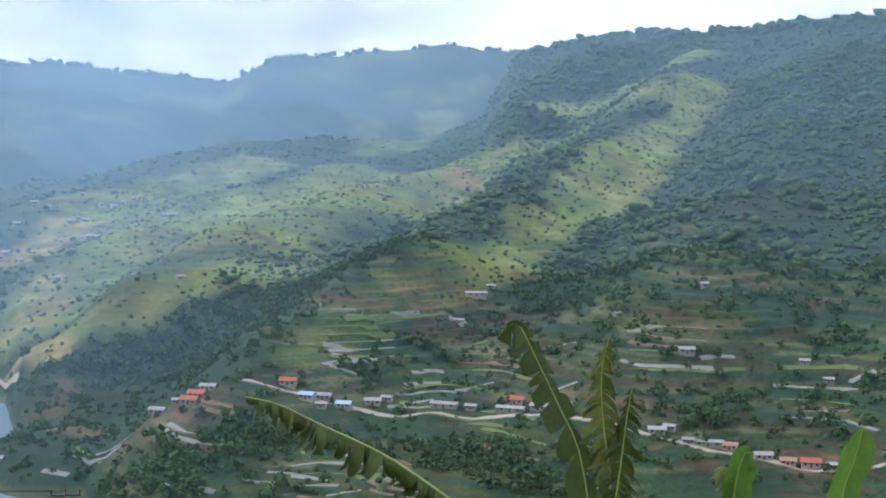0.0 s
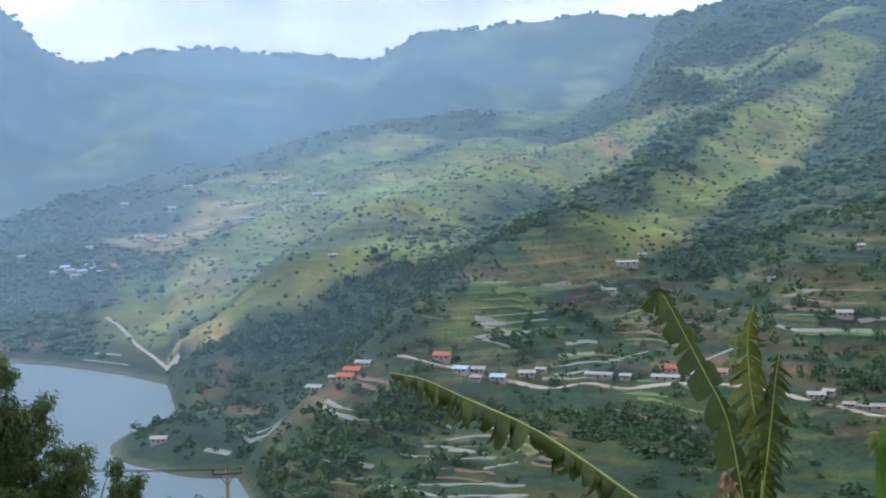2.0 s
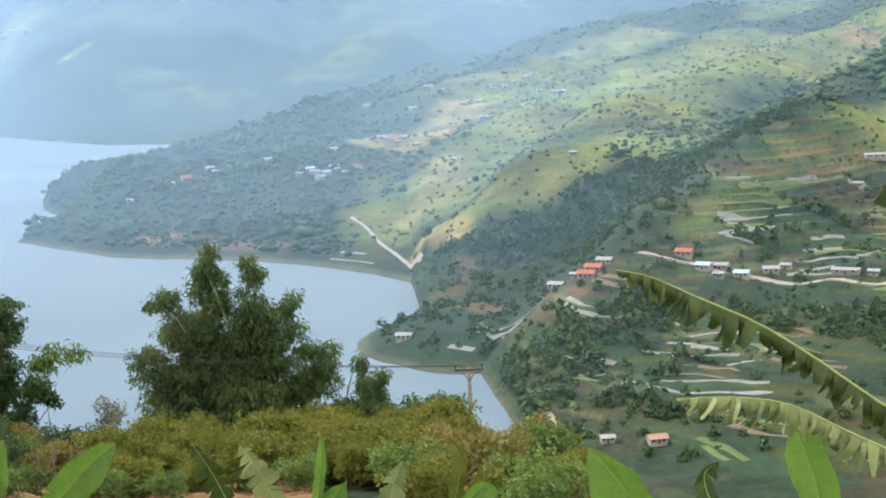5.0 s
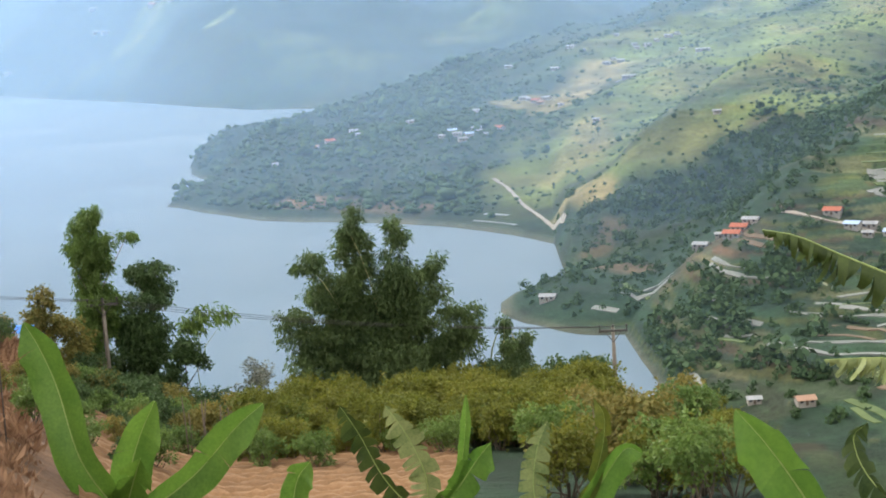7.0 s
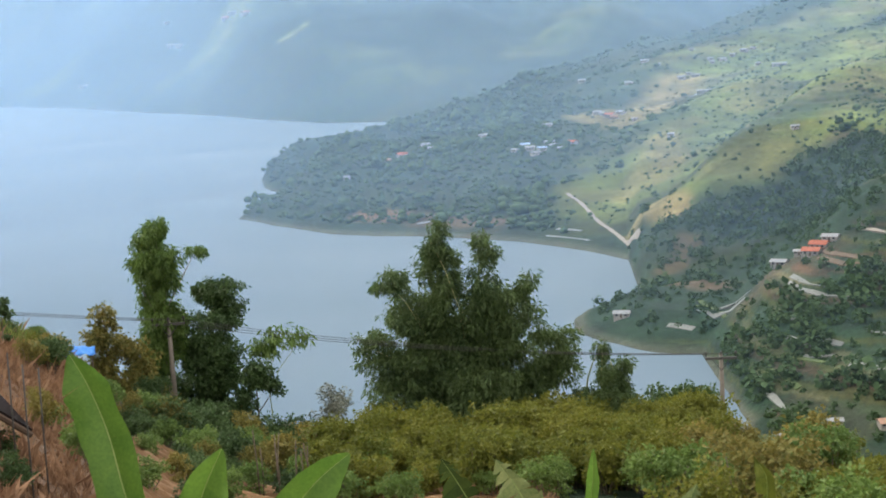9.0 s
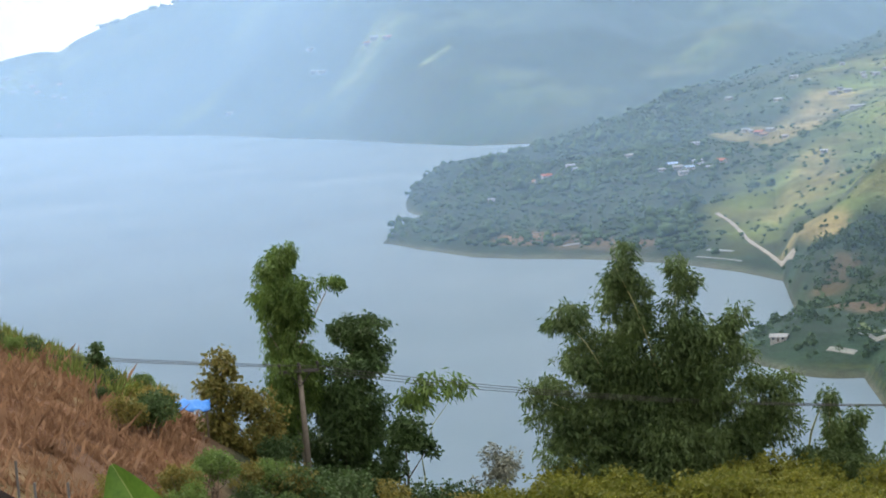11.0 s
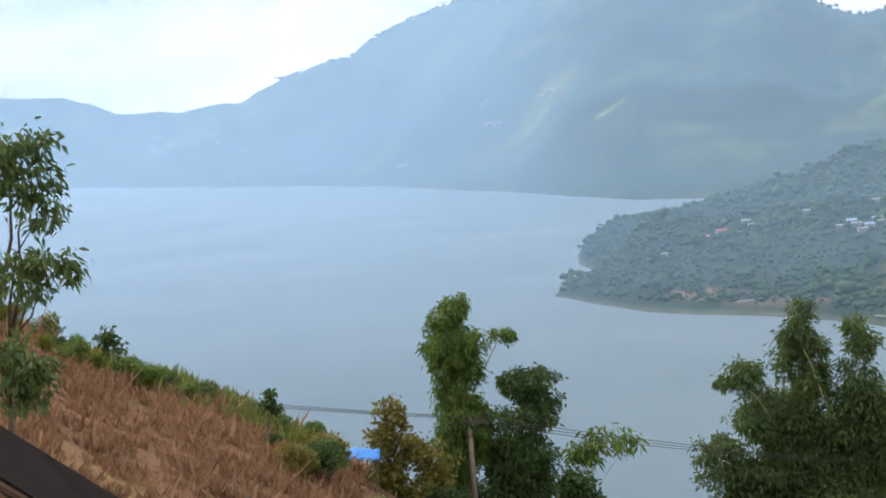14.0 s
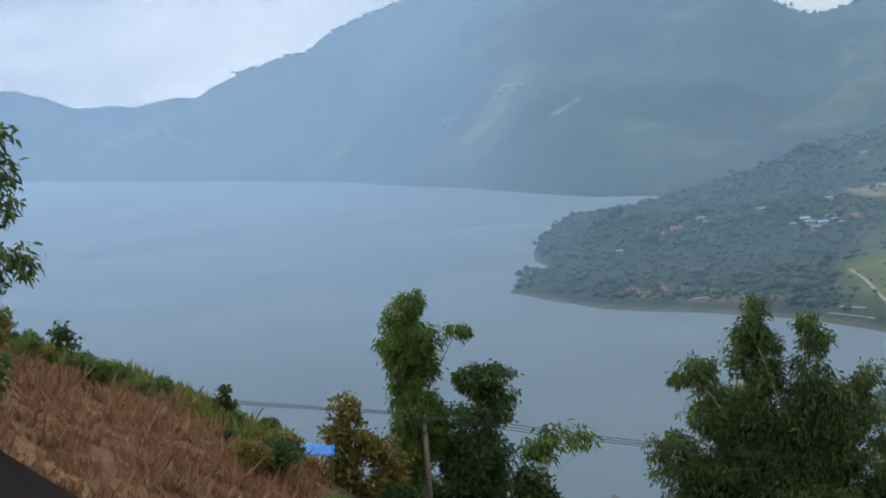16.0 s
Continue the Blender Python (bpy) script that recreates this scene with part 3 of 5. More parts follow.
bamboo_clump("dense clump of tall dark green bamboo", (-11.76, 81.12, 95.14),
             [(-0.61, -0.09, 8.46, 0.84, 1.26), (-0.59, -0.08, 6.6, 1.4, 1.68), (1.53, 0.22, 7.76, 0.9, 0.98), (1.2, 0.17, 5.91, 1.35, 1.68),
              (-2.82, -0.46, 6.75, 1.06, 0.78), (-2.23, -0.35, 5.12, 1.68, 1.54), (2.83, 0.37, 5.81, 1.35, 0.98), (2.56, 0.34, 3.94, 1.68, 1.68),
              (-0.08, -0.01, 3.38, 2.52, 1.96), (-3.86, -0.66, 3.64, 1.18, 0.73), (-2.97, -0.49, 2.27, 2.1, 1.26), (4.6, 0.55, 3.39, 1.35, 0.78),
              (4.09, 0.5, 1.81, 1.68, 1.4), (0.65, 0.1, 1.43, 3.08, 1.26)], 120000, 11, 16)
bamboo_clump("small feathery bamboo clump with nodding tops", (-4.8, 81.85, 94.46),
             [(-0.35, -0.01, 3.5, 0.45, 0.5), (0.24, 0.01, 2.05, 0.98, 1.12), (-0.94, -0.07, 1.08, 1.26, 1.12), (0.61, 0.03, 0.71, 0.98, 0.98)], 20000, 12, 9)
leafy("tree", "low round dark green tree above the shore", "tree", (-1.72, 83.98, 93.54),
      [(-0.53, -0.02, 1.31, 0.92, 0.63), (0.64, 0.01, 1.32, 1.0, 0.69), (0.02, 0.0, 0.6, 1.58, 0.72)], 5200, (0.22, 0.06), 0.3, DARK_LEAF, BARK, 0.12, 21)
leafy("tree", "tall slender light green tree with hanging foliage", "tree", (-24.82, 78.09, 96.37),
      [(-0.03, -0.01, 8.47, 0.56, 0.67), (-0.32, -0.1, 7.51, 0.84, 1.12), (0.21, 0.07, 6.9, 0.98, 1.26), (-0.22, -0.07, 5.52, 1.01, 1.4), (-0.03, -0.01, 3.94, 0.95, 1.4),
       (-1.01, -0.33, 7.01, 0.34, 0.5), (1.58, 0.49, 7.54, 0.39, 0.25), (-0.36, -0.11, 2.11, 1.01, 1.68)], 30000, (0.2, 0.032), 1.0, TREE_LEAF, PALE_BARK, 0.10, 22)
leafy("tree", "dense dark green tree beside the power pole", "tree", (-23.8, 79.46, 95.77),
      [(0.99, 0.29, 5.87, 1.08, 0.85), (1.4, 0.41, 5.11, 0.79, 0.85), (0.73, 0.21, 4.16, 1.28, 1.13), (0.12, 0.03, 2.62, 1.42, 1.42), (-0.07, -0.02, 0.88, 1.42, 1.28), (1.24, 0.36, 1.93, 0.71, 1.42)],
      30000, (0.18, 0.042), 0.5, DARK_LEAF, BARK, 0.14, 23)
leafy("tree", "small tree with yellowing and rust-coloured leaves", "tree", (-26.28, 74.43, 97.32),
      [(-0.07, -0.02, 4.32, 0.54, 0.7), (-0.22, -0.08, 3.38, 0.81, 0.67), (0.87, 0.31, 2.99, 0.76, 0.67), (0.52, 0.19, 1.79, 1.21, 1.21), (-0.6, -0.21, 1.78, 0.94, 1.21), (1.19, 0.42, 0.75, 0.94, 1.08)],
      14000, (0.16, 0.05), 0.3, RUST_LEAF, BARK, 0.09, 24)
leafy("tree", "thin young tree with tufted round crowns", "tree", (-20.69, 77.23, 95.67),
      [(0.42, 0.11, 2.85, 0.71, 0.66), (0.9, 0.23, 2.13, 0.38, 0.38), (-0.35, -0.1, 1.45, 0.49, 0.6)], 3400, (0.2, 0.05), 0.2, DARK_LEAF, BARK, 0.06, 25)
leafy("bamboo_shoot", "single thin nodding bamboo with sparse leaves", "bamboo", (-20.5, 78.4, 95.6),
      [(1.7, 0.34, 4.1, 0.5, 0.18), (0.9, 0.2, 4.25, 0.5, 0.2), (0.1, 0.03, 3.8, 0.5, 0.3)], 650, (0.36, 0.05), 0.8, TREE_LEAF, CULM, 0.035, 26)
leafy("shrub", "small greyish dry shrub by the lake edge", "shrub", (-17.0, 77.11, 96.0),
      [(0.09, 0.02, 1.26, 0.65, 0.49), (-0.22, -0.05, 0.72, 0.81, 0.49)], 1100, (0.2, 0.035), 0.1, GREY_LEAF, BARK, 0.04, 27)
leafy("tree", "dark tree with drooping leafy twigs behind the hut", "tree", (-21.5, 43.4, 108.0),
      [(2.66, -3.2, 4.37, 0.51, 0.34), (3.03, -3.0, 3.55, 0.36, 0.22), (2.86, -3.08, 3.85, 0.34, 0.26), (3.16, -2.94, 2.74, 0.42, 0.2), (2.71, -3.2, 2.72, 0.43, 0.34), (2.89, -3.09, 2.36, 0.17, 0.13),
       (2.53, -3.3, 1.4, 0.42, 0.55), (2.7, -3.2, 0.9, 0.36, 0.4)], 2600, (0.17, 0.03), 0.9, BAMBOO_LEAF, BARK, 0.07, 28)


# ---- shrubs of the garden, in rows, each its own plant ----
def shrub_kind(mat, seed, tall):
    rng = np.random.default_rng(seed)
    lobes = [(rng.uniform(-0.7, 0.7), rng.uniform(-0.6, 0.6), tall * rng.uniform(0.35, 0.85), rng.uniform(0.4, 0.7), tall * rng.uniform(0.15, 0.28)) for _ in range(8)]
    stems = [limb((0, 0, -0.3), q[:3], 0.035, 0.012, rng, 0.2) for q in lobes]
    return (mesh_from("stem", *join(*stems), BARK, True), mesh_from("foliage", *leaf_cloud(lobes, 2600, 0.135, 0.04, 0.1, rng, 8), mat))


def plant_shrubs(count, az0, az1, r0, r1, kinds, label, group, seed, low=0.6, high=1.25):
    rng = np.random.default_rng(seed)
    for i in range(count):
        az, r = radians(rng.uniform(az0, az1)), rng.uniform(r0, r1)
        x, y = r * math.sin(az), r * math.cos(az)
        ob = thing("shrub", (x, y, ground_at(x, y)), label, "shrub", group, rng.uniform(0, 360))
        k = rng.uniform(low, high)
        ob.scale = (k, k, k)
        stem, crown = kinds[rng.integers(len(kinds))]
        part("stem", stem, ob)
        part("foliage", crown, ob)


YELLOW = [shrub_kind(YELLOW_LEAF, s, 2.0) for s in (31, 32, 33)]
GREEN = [shrub_kind(TREE_LEAF, s, 2.0) for s in (34, 35)]
RUSTY = [shrub_kind(RUST_LEAF, s, 2.2) for s in (36, 37)]
DARK = [shrub_kind(DARK_LEAF, s, 1.8) for s in (38, 39)]
plant_shrubs(130, -13, -0.5, 60, 82, YELLOW, "yellow-green leafy shrub in the garden field", "garden shrubs", 41)
plant_shrubs(26, -13, -1, 57, 70, GREEN, "green leafy shrub at the edge of the field", "green shrubs", 42, 0.5, 0.9)
plant_shrubs(12, -1.5, 3.0, 48, 72, RUSTY, "rust-tinged shrub on the brink of the slope", "rusty shrubs", 43, 0.6, 1.3)
plant_shrubs(22, -2.5, 5.5, 40, 60, YELLOW + GREEN, "tangled yellow-green shrub on the brink", "brink shrubs", 44, 0.6, 1.1)
plant_shrubs(24, -18.5, -13, 68, 82, DARK + RUSTY + DARK, "dark undergrowth shrub below the trees", "undergrowth", 45, 0.6, 1.1)
plant_shrubs(18, -19, -13.5, 62, 74, DARK + GREEN, "green shrub along the bare field", "field edge shrubs", 46, 0.4, 0.8)
plant_shrubs(46, -36, -21, 73, 83, GREEN + DARK + YELLOW, "small green shrub on the crest of the dry slope", "crest shrubs", 47, 0.25, 0.55)
plant_shrubs(30, -21.8, -16, 50, 76, DARK + RUSTY + GREEN, "dark olive shrub at the foot of the dry slope", "slope foot shrubs", 49, 0.4, 0.85)
plant_shrubs(9, -30, -21, 34, 50, DARK, "dark low shrub on the dry slope", "slope shrubs", 48, 0.3, 0.6)

for x, y, z, s in ((-32.9, 66.7, 105.07, 1.0), (-28.65, 68.95, 102.68, 0.9)):
    leafy("sapling", "slim dark green sapling on the slope's crest", "tree", (x, y, z),
          [(0, 0, 0.85 * s, 0.32 * s, 0.3 * s), (0.1, 0, 0.5 * s, 0.3 * s, 0.2 * s)], 420, (0.16, 0.05), 0.2, DARK_LEAF, BARK, 0.03, int(abs(x)), "saplings")


# ---- dry grass on the slope: tufts of thin blades ----
def blades(name, label, az, r, high, wide, lean, mat):
    """Thin bent blades that stand in tufts on the land."""
    rng = np.random.default_rng(len(az))
    n = len(az)
    x, y = r * np.sin(az), r * np.cos(az)
    z = land_height(x, y)
    h = high * rng.uniform(0.4, 1.15, n)
    tip = rng.normal(size=(n, 2)) * lean * h[:, None]
    turn = rng.uniform(0, np.pi, n)
    dx, dy = wide * np.cos(turn), wide * np.sin(turn)
    a = np.stack([x - dx, y - dy, z - 0.05], 1)
    b = np.stack([x + dx, y + dy, z - 0.05], 1)
    t = np.stack([x + tip[:, 0], y + tip[:, 1], z + h], 1)
    m = (a + t) / 2 + rng.normal(size=(n, 3)) * 0.05
    verts = np.stack([a, b, t, m], 1).reshape(-1, 3)
    ob = new(name, mesh_from(name, verts, np.arange(n * 4).reshape(n, 4), mat))
    return tagged(ob, label, "grass", kind="stuff")


def grass_tufts():
    rng = np.random.default_rng(61)
    # tufts of many blades, thinner where the soil shows
    tufts, each = 5200, 16
    az, r = rng.uniform(-40, -20.3, tufts), rng.uniform(26, 86, tufts)
    patch = fractal(r * np.sin(np.radians(az)), r * np.cos(np.radians(az)), 7, 3, 77)
    keep = rng.uniform(size=tufts) < 0.75 + 0.9 * patch
    az, r = az[keep], r[keep]
    size = np.repeat(rng.lognormal(-1.15, 0.4, len(az)), each)
    n = len(size)
    az, r = np.repeat(az, each) + rng.normal(size=n) * 0.22, np.repeat(r, each) + rng.normal(size=n) * 0.22
    blades("dry_grass", "reddish-brown dry grass and withered stalks", np.radians(az), r, size, 0.03, 0.55,
           surface("dry_grass", (0.10, 0.055, 0.034), (0.34, 0.205, 0.12), 0.5, 0.9, 0, translucent=0.2))
    n = 16000
    az = rng.uniform(-40, -21, n)
    r = 83 - 12 * smooth((-26 - az) / 10) + rng.normal(size=n) * 2.6
    clump = fractal(az * 3, r, 3, 3, 78)
    k = clump > -0.15
    blades("green_grass", "tall yellow-green grass along the crest of the slope", np.radians(az[k]), r[k], (0.55 + 0.5 * clump)[k], 0.03, 0.3,
           surface("crest_grass", (0.055, 0.085, 0.02), (0.22, 0.26, 0.07), 0.6, 0.8, 0, translucent=0.3))


grass_tufts()


# ---- ploughed soil below the shrubs ----
def furrows():
    rng = np.random.default_rng(64)
    verts, faces = [], []
    az = np.radians(np.linspace(-18.8, -5.5, 60))
    for k, r0 in enumerate(np.arange(34, 66, 1.3)):
        r = r0 + 0.25 * fractal(az * 400, az * 0 + r0, 9, 3, 65)
        for off, up_by in ((-0.58, -0.1), (-0.2, 0.24), (0.14, 0.27), (0.6, -0.1)):
            x, y = (r + off) * np.sin(az), (r + off) * np.cos(az)
            z = land_height(x, y) + up_by + (0.04 * rng.normal(size=len(az)) if up_by > 0 else 0)
            verts += np.stack([x, y, z], 1).tolist()
        o, w = k * 4 * len(az), len(az)
        faces += [(o + q * w + i, o + q * w + i + 1, o + (q + 1) * w + i + 1, o + (q + 1) * w + i) for q in range(3) for i in range(w - 1)]
    mat = surface("ploughed_soil", (0.075, 0.042, 0.02), (0.205, 0.118, 0.058), 0.9, 0.95, 0.5, fine=7, distance=0.05)
    ob = new("ploughed_rows", mesh_from("ploughed_rows", verts, faces, mat, True))
    tagged(ob, "reddish-brown ploughed soil heaped in rows", "soil", kind="stuff")


furrows()


# ---- power line ----
def power_pole(x, y, top, arm, turn, label):
    z0 = ground_at(x, y)
    ob = thing("power_pole", (x, y, z0), label, "power pole", "power poles", turn)
    h = top - z0
    part("pole", mesh_from("pole", *tube([(0, 0, -0.5), (0, 0, h * 0.5), (0, 0, h)], [0.13, 0.11, 0.085], 10), WOOD_POLE, True), ob)
    part("crossarm", mesh_from("crossarm", *box(0, -0.1, h - 0.16, arm, 0.1, 0.11), IRON), ob)
    part("brace", mesh_from("brace", *join(limb((-arm * 0.28, -0.1, h - 0.2), (0, -0.09, h - 0.75), 0.02, 0.02, np.random.default_rng(2), 0), limb((arm * 0.28, -0.1, h - 0.2), (0, -0.09, h - 0.75), 0.02, 0.02, np.random.default_rng(2), 0)), IRON), ob)
    for k in (-0.47, 0.0, 0.47):
        part("insulator", mesh_from("insulator", *tube([(k * arm, -0.1, h - 0.1), (k * arm, -0.1, h + 0.03), (k * arm, -0.1, h + 0.06), (k * arm, -0.1, h + 0.13), (k * arm, -0.1, h + 0.17)], [0.02, 0.025, 0.06, 0.06, 0.03], 8), IRON, True), ob)
    return ob


power_pole(0.3, 82.0, 97.5, 1.45, 2, "wooden power pole with crossarm and three insulators")
power_pole(-24.4, 77.4, 100.95, 1.5, 12, "pale power pole standing against the trees")


def power_wire(a, b, sag):
    pts = []
    for k in range(17):
        u = k / 16
        p = Vector(a).lerp(Vector(b), u)
        p.z -= sag * 4 * u * (1 - u)
        pts.append(p)
    me = mesh_from("power_wire", *tube(pts, [0.012] * 17, 5), IRON, True)
    return tagged(new("power_wire", me), "dark overhead wire sagging between the power poles", "wire", "power wires")


for k in (-0.68, 0.0, 0.68):
    power_wire((-24.4 + k, 77.35, 100.95 + 0.02 * k), (0.3 + k, 81.9, 97.55), 0.5)
    power_wire((-58.0 + k, 62.0, 108.6), (-24.4 + k, 77.35, 100.95), 0.5)


# ---- blue sheet, hut ----
def sheet_thing():
    rng = np.random.default_rng(5)
    n = 13
    verts = [((i / (n - 1) - 0.5) * 1.5, (j / (n - 1) - 0.5) * 1.1, 0.75 - 0.5 * abs(j / (n - 1) - 0.5) - 0.22 * abs(i / (n - 1) - 0.4) + 0.05 * math.sin(i * 1.7 + j) + rng.uniform(-0.03, 0.03)) for j in range(n) for i in range(n)]
    faces = [(j * n + i, j * n + i + 1, (j + 1) * n + i + 1, (j + 1) * n + i) for j in range(n - 1) for i in range(n - 1)]
    x, y = -27.1, 72.9
    mat = surface("blue_plastic", (0.03, 0.14, 0.45), (0.07, 0.26, 0.70), 3.0, 0.4, 0.2)
    ob = thing("tarpaulin_shelter", (x, y, 100.1), "crumpled bright blue plastic sheet over a field shelter", "tarpaulin", turn=20)
    me = mesh_from("sheet", verts, faces, mat, True)
    sheet = part("sheet", me, ob)
    sheet.modifiers.new("thick", "SOLIDIFY").thickness = 0.015
    g = ground_at(x, y) - 100.1
    for i in (-0.6, 0.6):
        for j in (-0.42, 0.42):
            part("post", mesh_from("post", *tube([(i, j, g - 0.2), (i, j, 0.36)], [0.03, 0.025], 6), BARK), ob)


sheet_thing()


def hut():
    """A low hut on the slope whose dark tin roof shows above the grass."""
    ob = thing("hut", (-19.7, 39.6, 104.85), "low field hut with a dark rusty tin roof", "hut", turn=32)
    tin = surface("dark_tin", (0.006, 0.005, 0.006), (0.022, 0.016, 0.015), 2.5, 0.95, 0.15)
    tin.node_tree.nodes["Principled BSDF"].inputs["Specular IOR Level"].default_value = 0.04
    plank = surface("old_plank", (0.03, 0.02, 0.015), (0.10, 0.065, 0.045), 3.0, 0.85, 0.3)
    ridge, eave, half, deep = 3.7, 0.75, 3.6, 1.9
    verts, faces = [], []
    n = 45
    for s in (-1, 1):
        for i in range(n):
            x = (i / (n - 1)) * half * s
            for y in (-deep, deep):
                verts.append((x, y, ridge + (eave - ridge) * i / (n - 1)))
    for s in (0, 1):
        o = s * n * 2
        faces += [(o + 2 * i, o + 2 * i + 1, o + 2 * i + 3, o + 2 * i + 2) for i in range(n - 1)]
    roof = part("roof", mesh_from("roof", verts, faces, tin), ob)
    roof.modifiers.new("thick", "SOLIDIFY").thickness = 0.05
    for y in (-deep, deep):
        for s in (-1, 1):
            part("barge_board", mesh_from("barge_board", *limb((0, y * 1.01, ridge - 0.08), (half * s, y * 1.01, eave - 0.08), 0.07, 0.07, np.random.default_rng(1), 0), plank), ob)
    for s in (-1, 1):
        part("wall", mesh_from("wall", *box(s * (half - 0.7), 0, 0.3, 0.12, deep * 1.8, 1.7), plank), ob)
    part("gable", mesh_from("gable", *box(0, -deep * 0.88, 0.4, half * 1.55, 0.1, 2.0), plank), ob)
    part("gable", mesh_from("gable", *box(0, deep * 0.88, 0.4, half * 1.55, 0.1, 2.0), plank), ob)


hut()


# ---- banana plants ----
BANANA = surface("banana_leaf", (0.038, 0.10, 0.014), (0.14, 0.255, 0.04), 1.6, 0.4, 0.15, fine=9, distance=0.01, translucent=0.38)
OLD_BANANA = surface("old_banana_leaf", (0.012, 0.030, 0.008), (0.070, 0.102, 0.022), 4.0, 0.42, 0.15, fine=9, distance=0.01, translucent=0.25)
PALE_BANANA = surface("fading_banana_leaf", (0.06, 0.105, 0.035), (0.27, 0.30, 0.12), 3.0, 0.5, 0.15, translucent=0.3)
YELLOW_BANANA = surface("yellowing_banana_leaf", (0.022, 0.05, 0.01), (0.17, 0.18, 0.025), 4.5, 0.42, 0.15, translucent=0.35)
DEAD_BANANA = surface("dead_banana_leaf", (0.12, 0.07, 0.045), (0.40, 0.26, 0.17), 3.0, 0.9, 0.3)
RIB = surface("leaf_rib", (0.15, 0.21, 0.06), (0.30, 0.37, 0.13), 3.0, 0.4, 0.05)
STEM = surface("banana_stem", (0.10, 0.11, 0.04), (0.26, 0.24, 0.10), 2.0, 0.6, 0.2)


def spline(points, n):
    """A smooth line through the points, n + 1 samples."""
    p = [Vector(q) for q in points]
    p = [p[0] * 2 - p[1]] + p + [p[-1] * 2 - p[-2]]
    out = []
    for i in range(n + 1):
        u = i / n * (len(p) - 3)
        k = min(int(u), len(p) - 4)
        f = u - k
        a, b, c, d = p[k:k + 4]
        out.append(0.5 * (2 * b + (c - a) * f + (2 * a - 5 * b + 4 * c - d) * f * f + (3 * b - a - 3 * c + d) * f ** 3))
    return out


def banana_leaf(parent, points, width, mat, sag=0.2, torn=0.0, seed=0, flat=True, label=""):
    """A blade on a midrib that runs from the tip to the base through points.
    torn: how far the blade is split into strips that hang loose, each narrowing to a ragged end. flat: spread to face the path's front."""
    rng = np.random.default_rng(seed)
    origin = parent.matrix_basis.translation
    n = 60
    path = [q - origin for q in spline(points, n)]
    verts, faces = [], []
    fold = 0.55 if torn < 0.25 else 0.2
    for sgn in (-1, 1):
        i = 0
        while i < n:
            # one strip of the blade: from i to j along the midrib
            run = int(rng.integers(1, 3)) if torn > 0.5 else int(rng.integers(2, 7)) if torn > 0.2 else int(rng.integers(14, 30))
            j = min(i + run, n)
            drop = sag + torn * rng.uniform(-0.3, 0.75)
            short = 1 - torn * rng.uniform(0, 0.6)
            slide = torn * rng.uniform(-0.1, 0.75)
            taper = 0.0 if torn < 0.15 else 0.2 + 0.75 * torn * rng.uniform(0.3, 1.1)
            twist = torn * rng.normal() * 0.35
            centre = (path[i] + path[j]) / 2
            o = len(verts)
            for k in range(i, j + 1):
                p = path[k]
                t = (path[min(k + 1, n)] - path[max(k - 1, 0)]).normalized()
                s = (t.cross(Vector((0, 1, 0))) if flat else t.cross(Vector((0, 0, 1)))).normalized() * sgn
                u = k / n
                prof = min(1.0, (max(u, 0.004) / 0.26) ** 0.6) * min(1.0, (max(1.01 - u, 0) / 0.16) ** 0.6)
                w = width * max(prof, 0.05) * short * (1 + 0.05 * math.sin(23 * u + 2 * sgn + seed) - torn * rng.uniform(0, 0.12))
                lean = (k - i) / max(j - i, 1) - 0.5
                for f in (0.0, 0.3, 0.6, 0.85, 1.0):
                    bend = drop * (0.45 + 0.85 * f)
                    d = s * math.cos(bend) + Vector((0, 0, -1)) * math.sin(bend)
                    q = p.lerp(centre, min(taper, 0.92) * f ** 2.2) + d * (w * f) - t * (slide * w * f * f)
                    ruffle = 0.07 * math.sin(17 * u + 1.7 * sgn) * f * f
                    verts.append(q + Vector((0, -1, 0)) * w * (fold * f * (1 - 0.35 * f) * (1 if flat else 0) + ruffle + twist * lean * f))
            for k in range(j - i):
                faces += [(o + 5 * k + f, o + 5 * k + f + 1, o + 5 * k + f + 6, o + 5 * k + f + 5) for f in range(4)]
            i = j
    leaf = part("leaf", mesh_from("leaf", verts, faces, mat, True), parent, label)
    thick = max(width / 0.3, 0.6)
    line = path[::4]
    part("midrib", mesh_from("midrib", *tube(line, [thick * (0.003 + 0.012 * k / len(line)) for k in range(len(line))], 6), RIB, True), leaf)
    return leaf


def banana_plant(label, crown, group="banana plants"):
    x, y, z = crown
    g = ground_at(x, y)
    ob = thing("banana_plant", (x, y, g), label, "banana plant", group)
    h = z - g
    part("pseudostem", mesh_from("pseudostem", *tube([(0, 0, -0.2), (0.02, 0, h * 0.4), (-0.02, 0, h * 0.8), (0, 0, h)], [0.16, 0.14, 0.10, 0.06], 12), STEM, True), ob)
    return ob


plant = banana_plant("tall old banana plant with wind-torn leaves", (3.85, 11.35, 111.75))
banana_leaf(plant, [(1.31, 11.93, 113.12), (1.56, 11.92, 113.06), (1.87, 11.88, 112.91), (2.32, 11.80, 112.70), (2.74, 11.72, 112.42), (3.25, 11.6, 112.05), (3.85, 11.35, 111.75)], 0.31, OLD_BANANA, 1.0, 0.85, 71, False, "dark torn leaf with hanging strips")
banana_leaf(plant, [(1.64, 11.3, 112.29), (2.02, 11.24, 112.30), (2.41, 11.2, 112.24), (2.79, 11.15, 112.05), (3.24, 11.07, 111.85), (3.85, 11.35, 111.7)], 0.27, PALE_BANANA, 0.75, 0.95, 72, False, "faded shredded leaf")
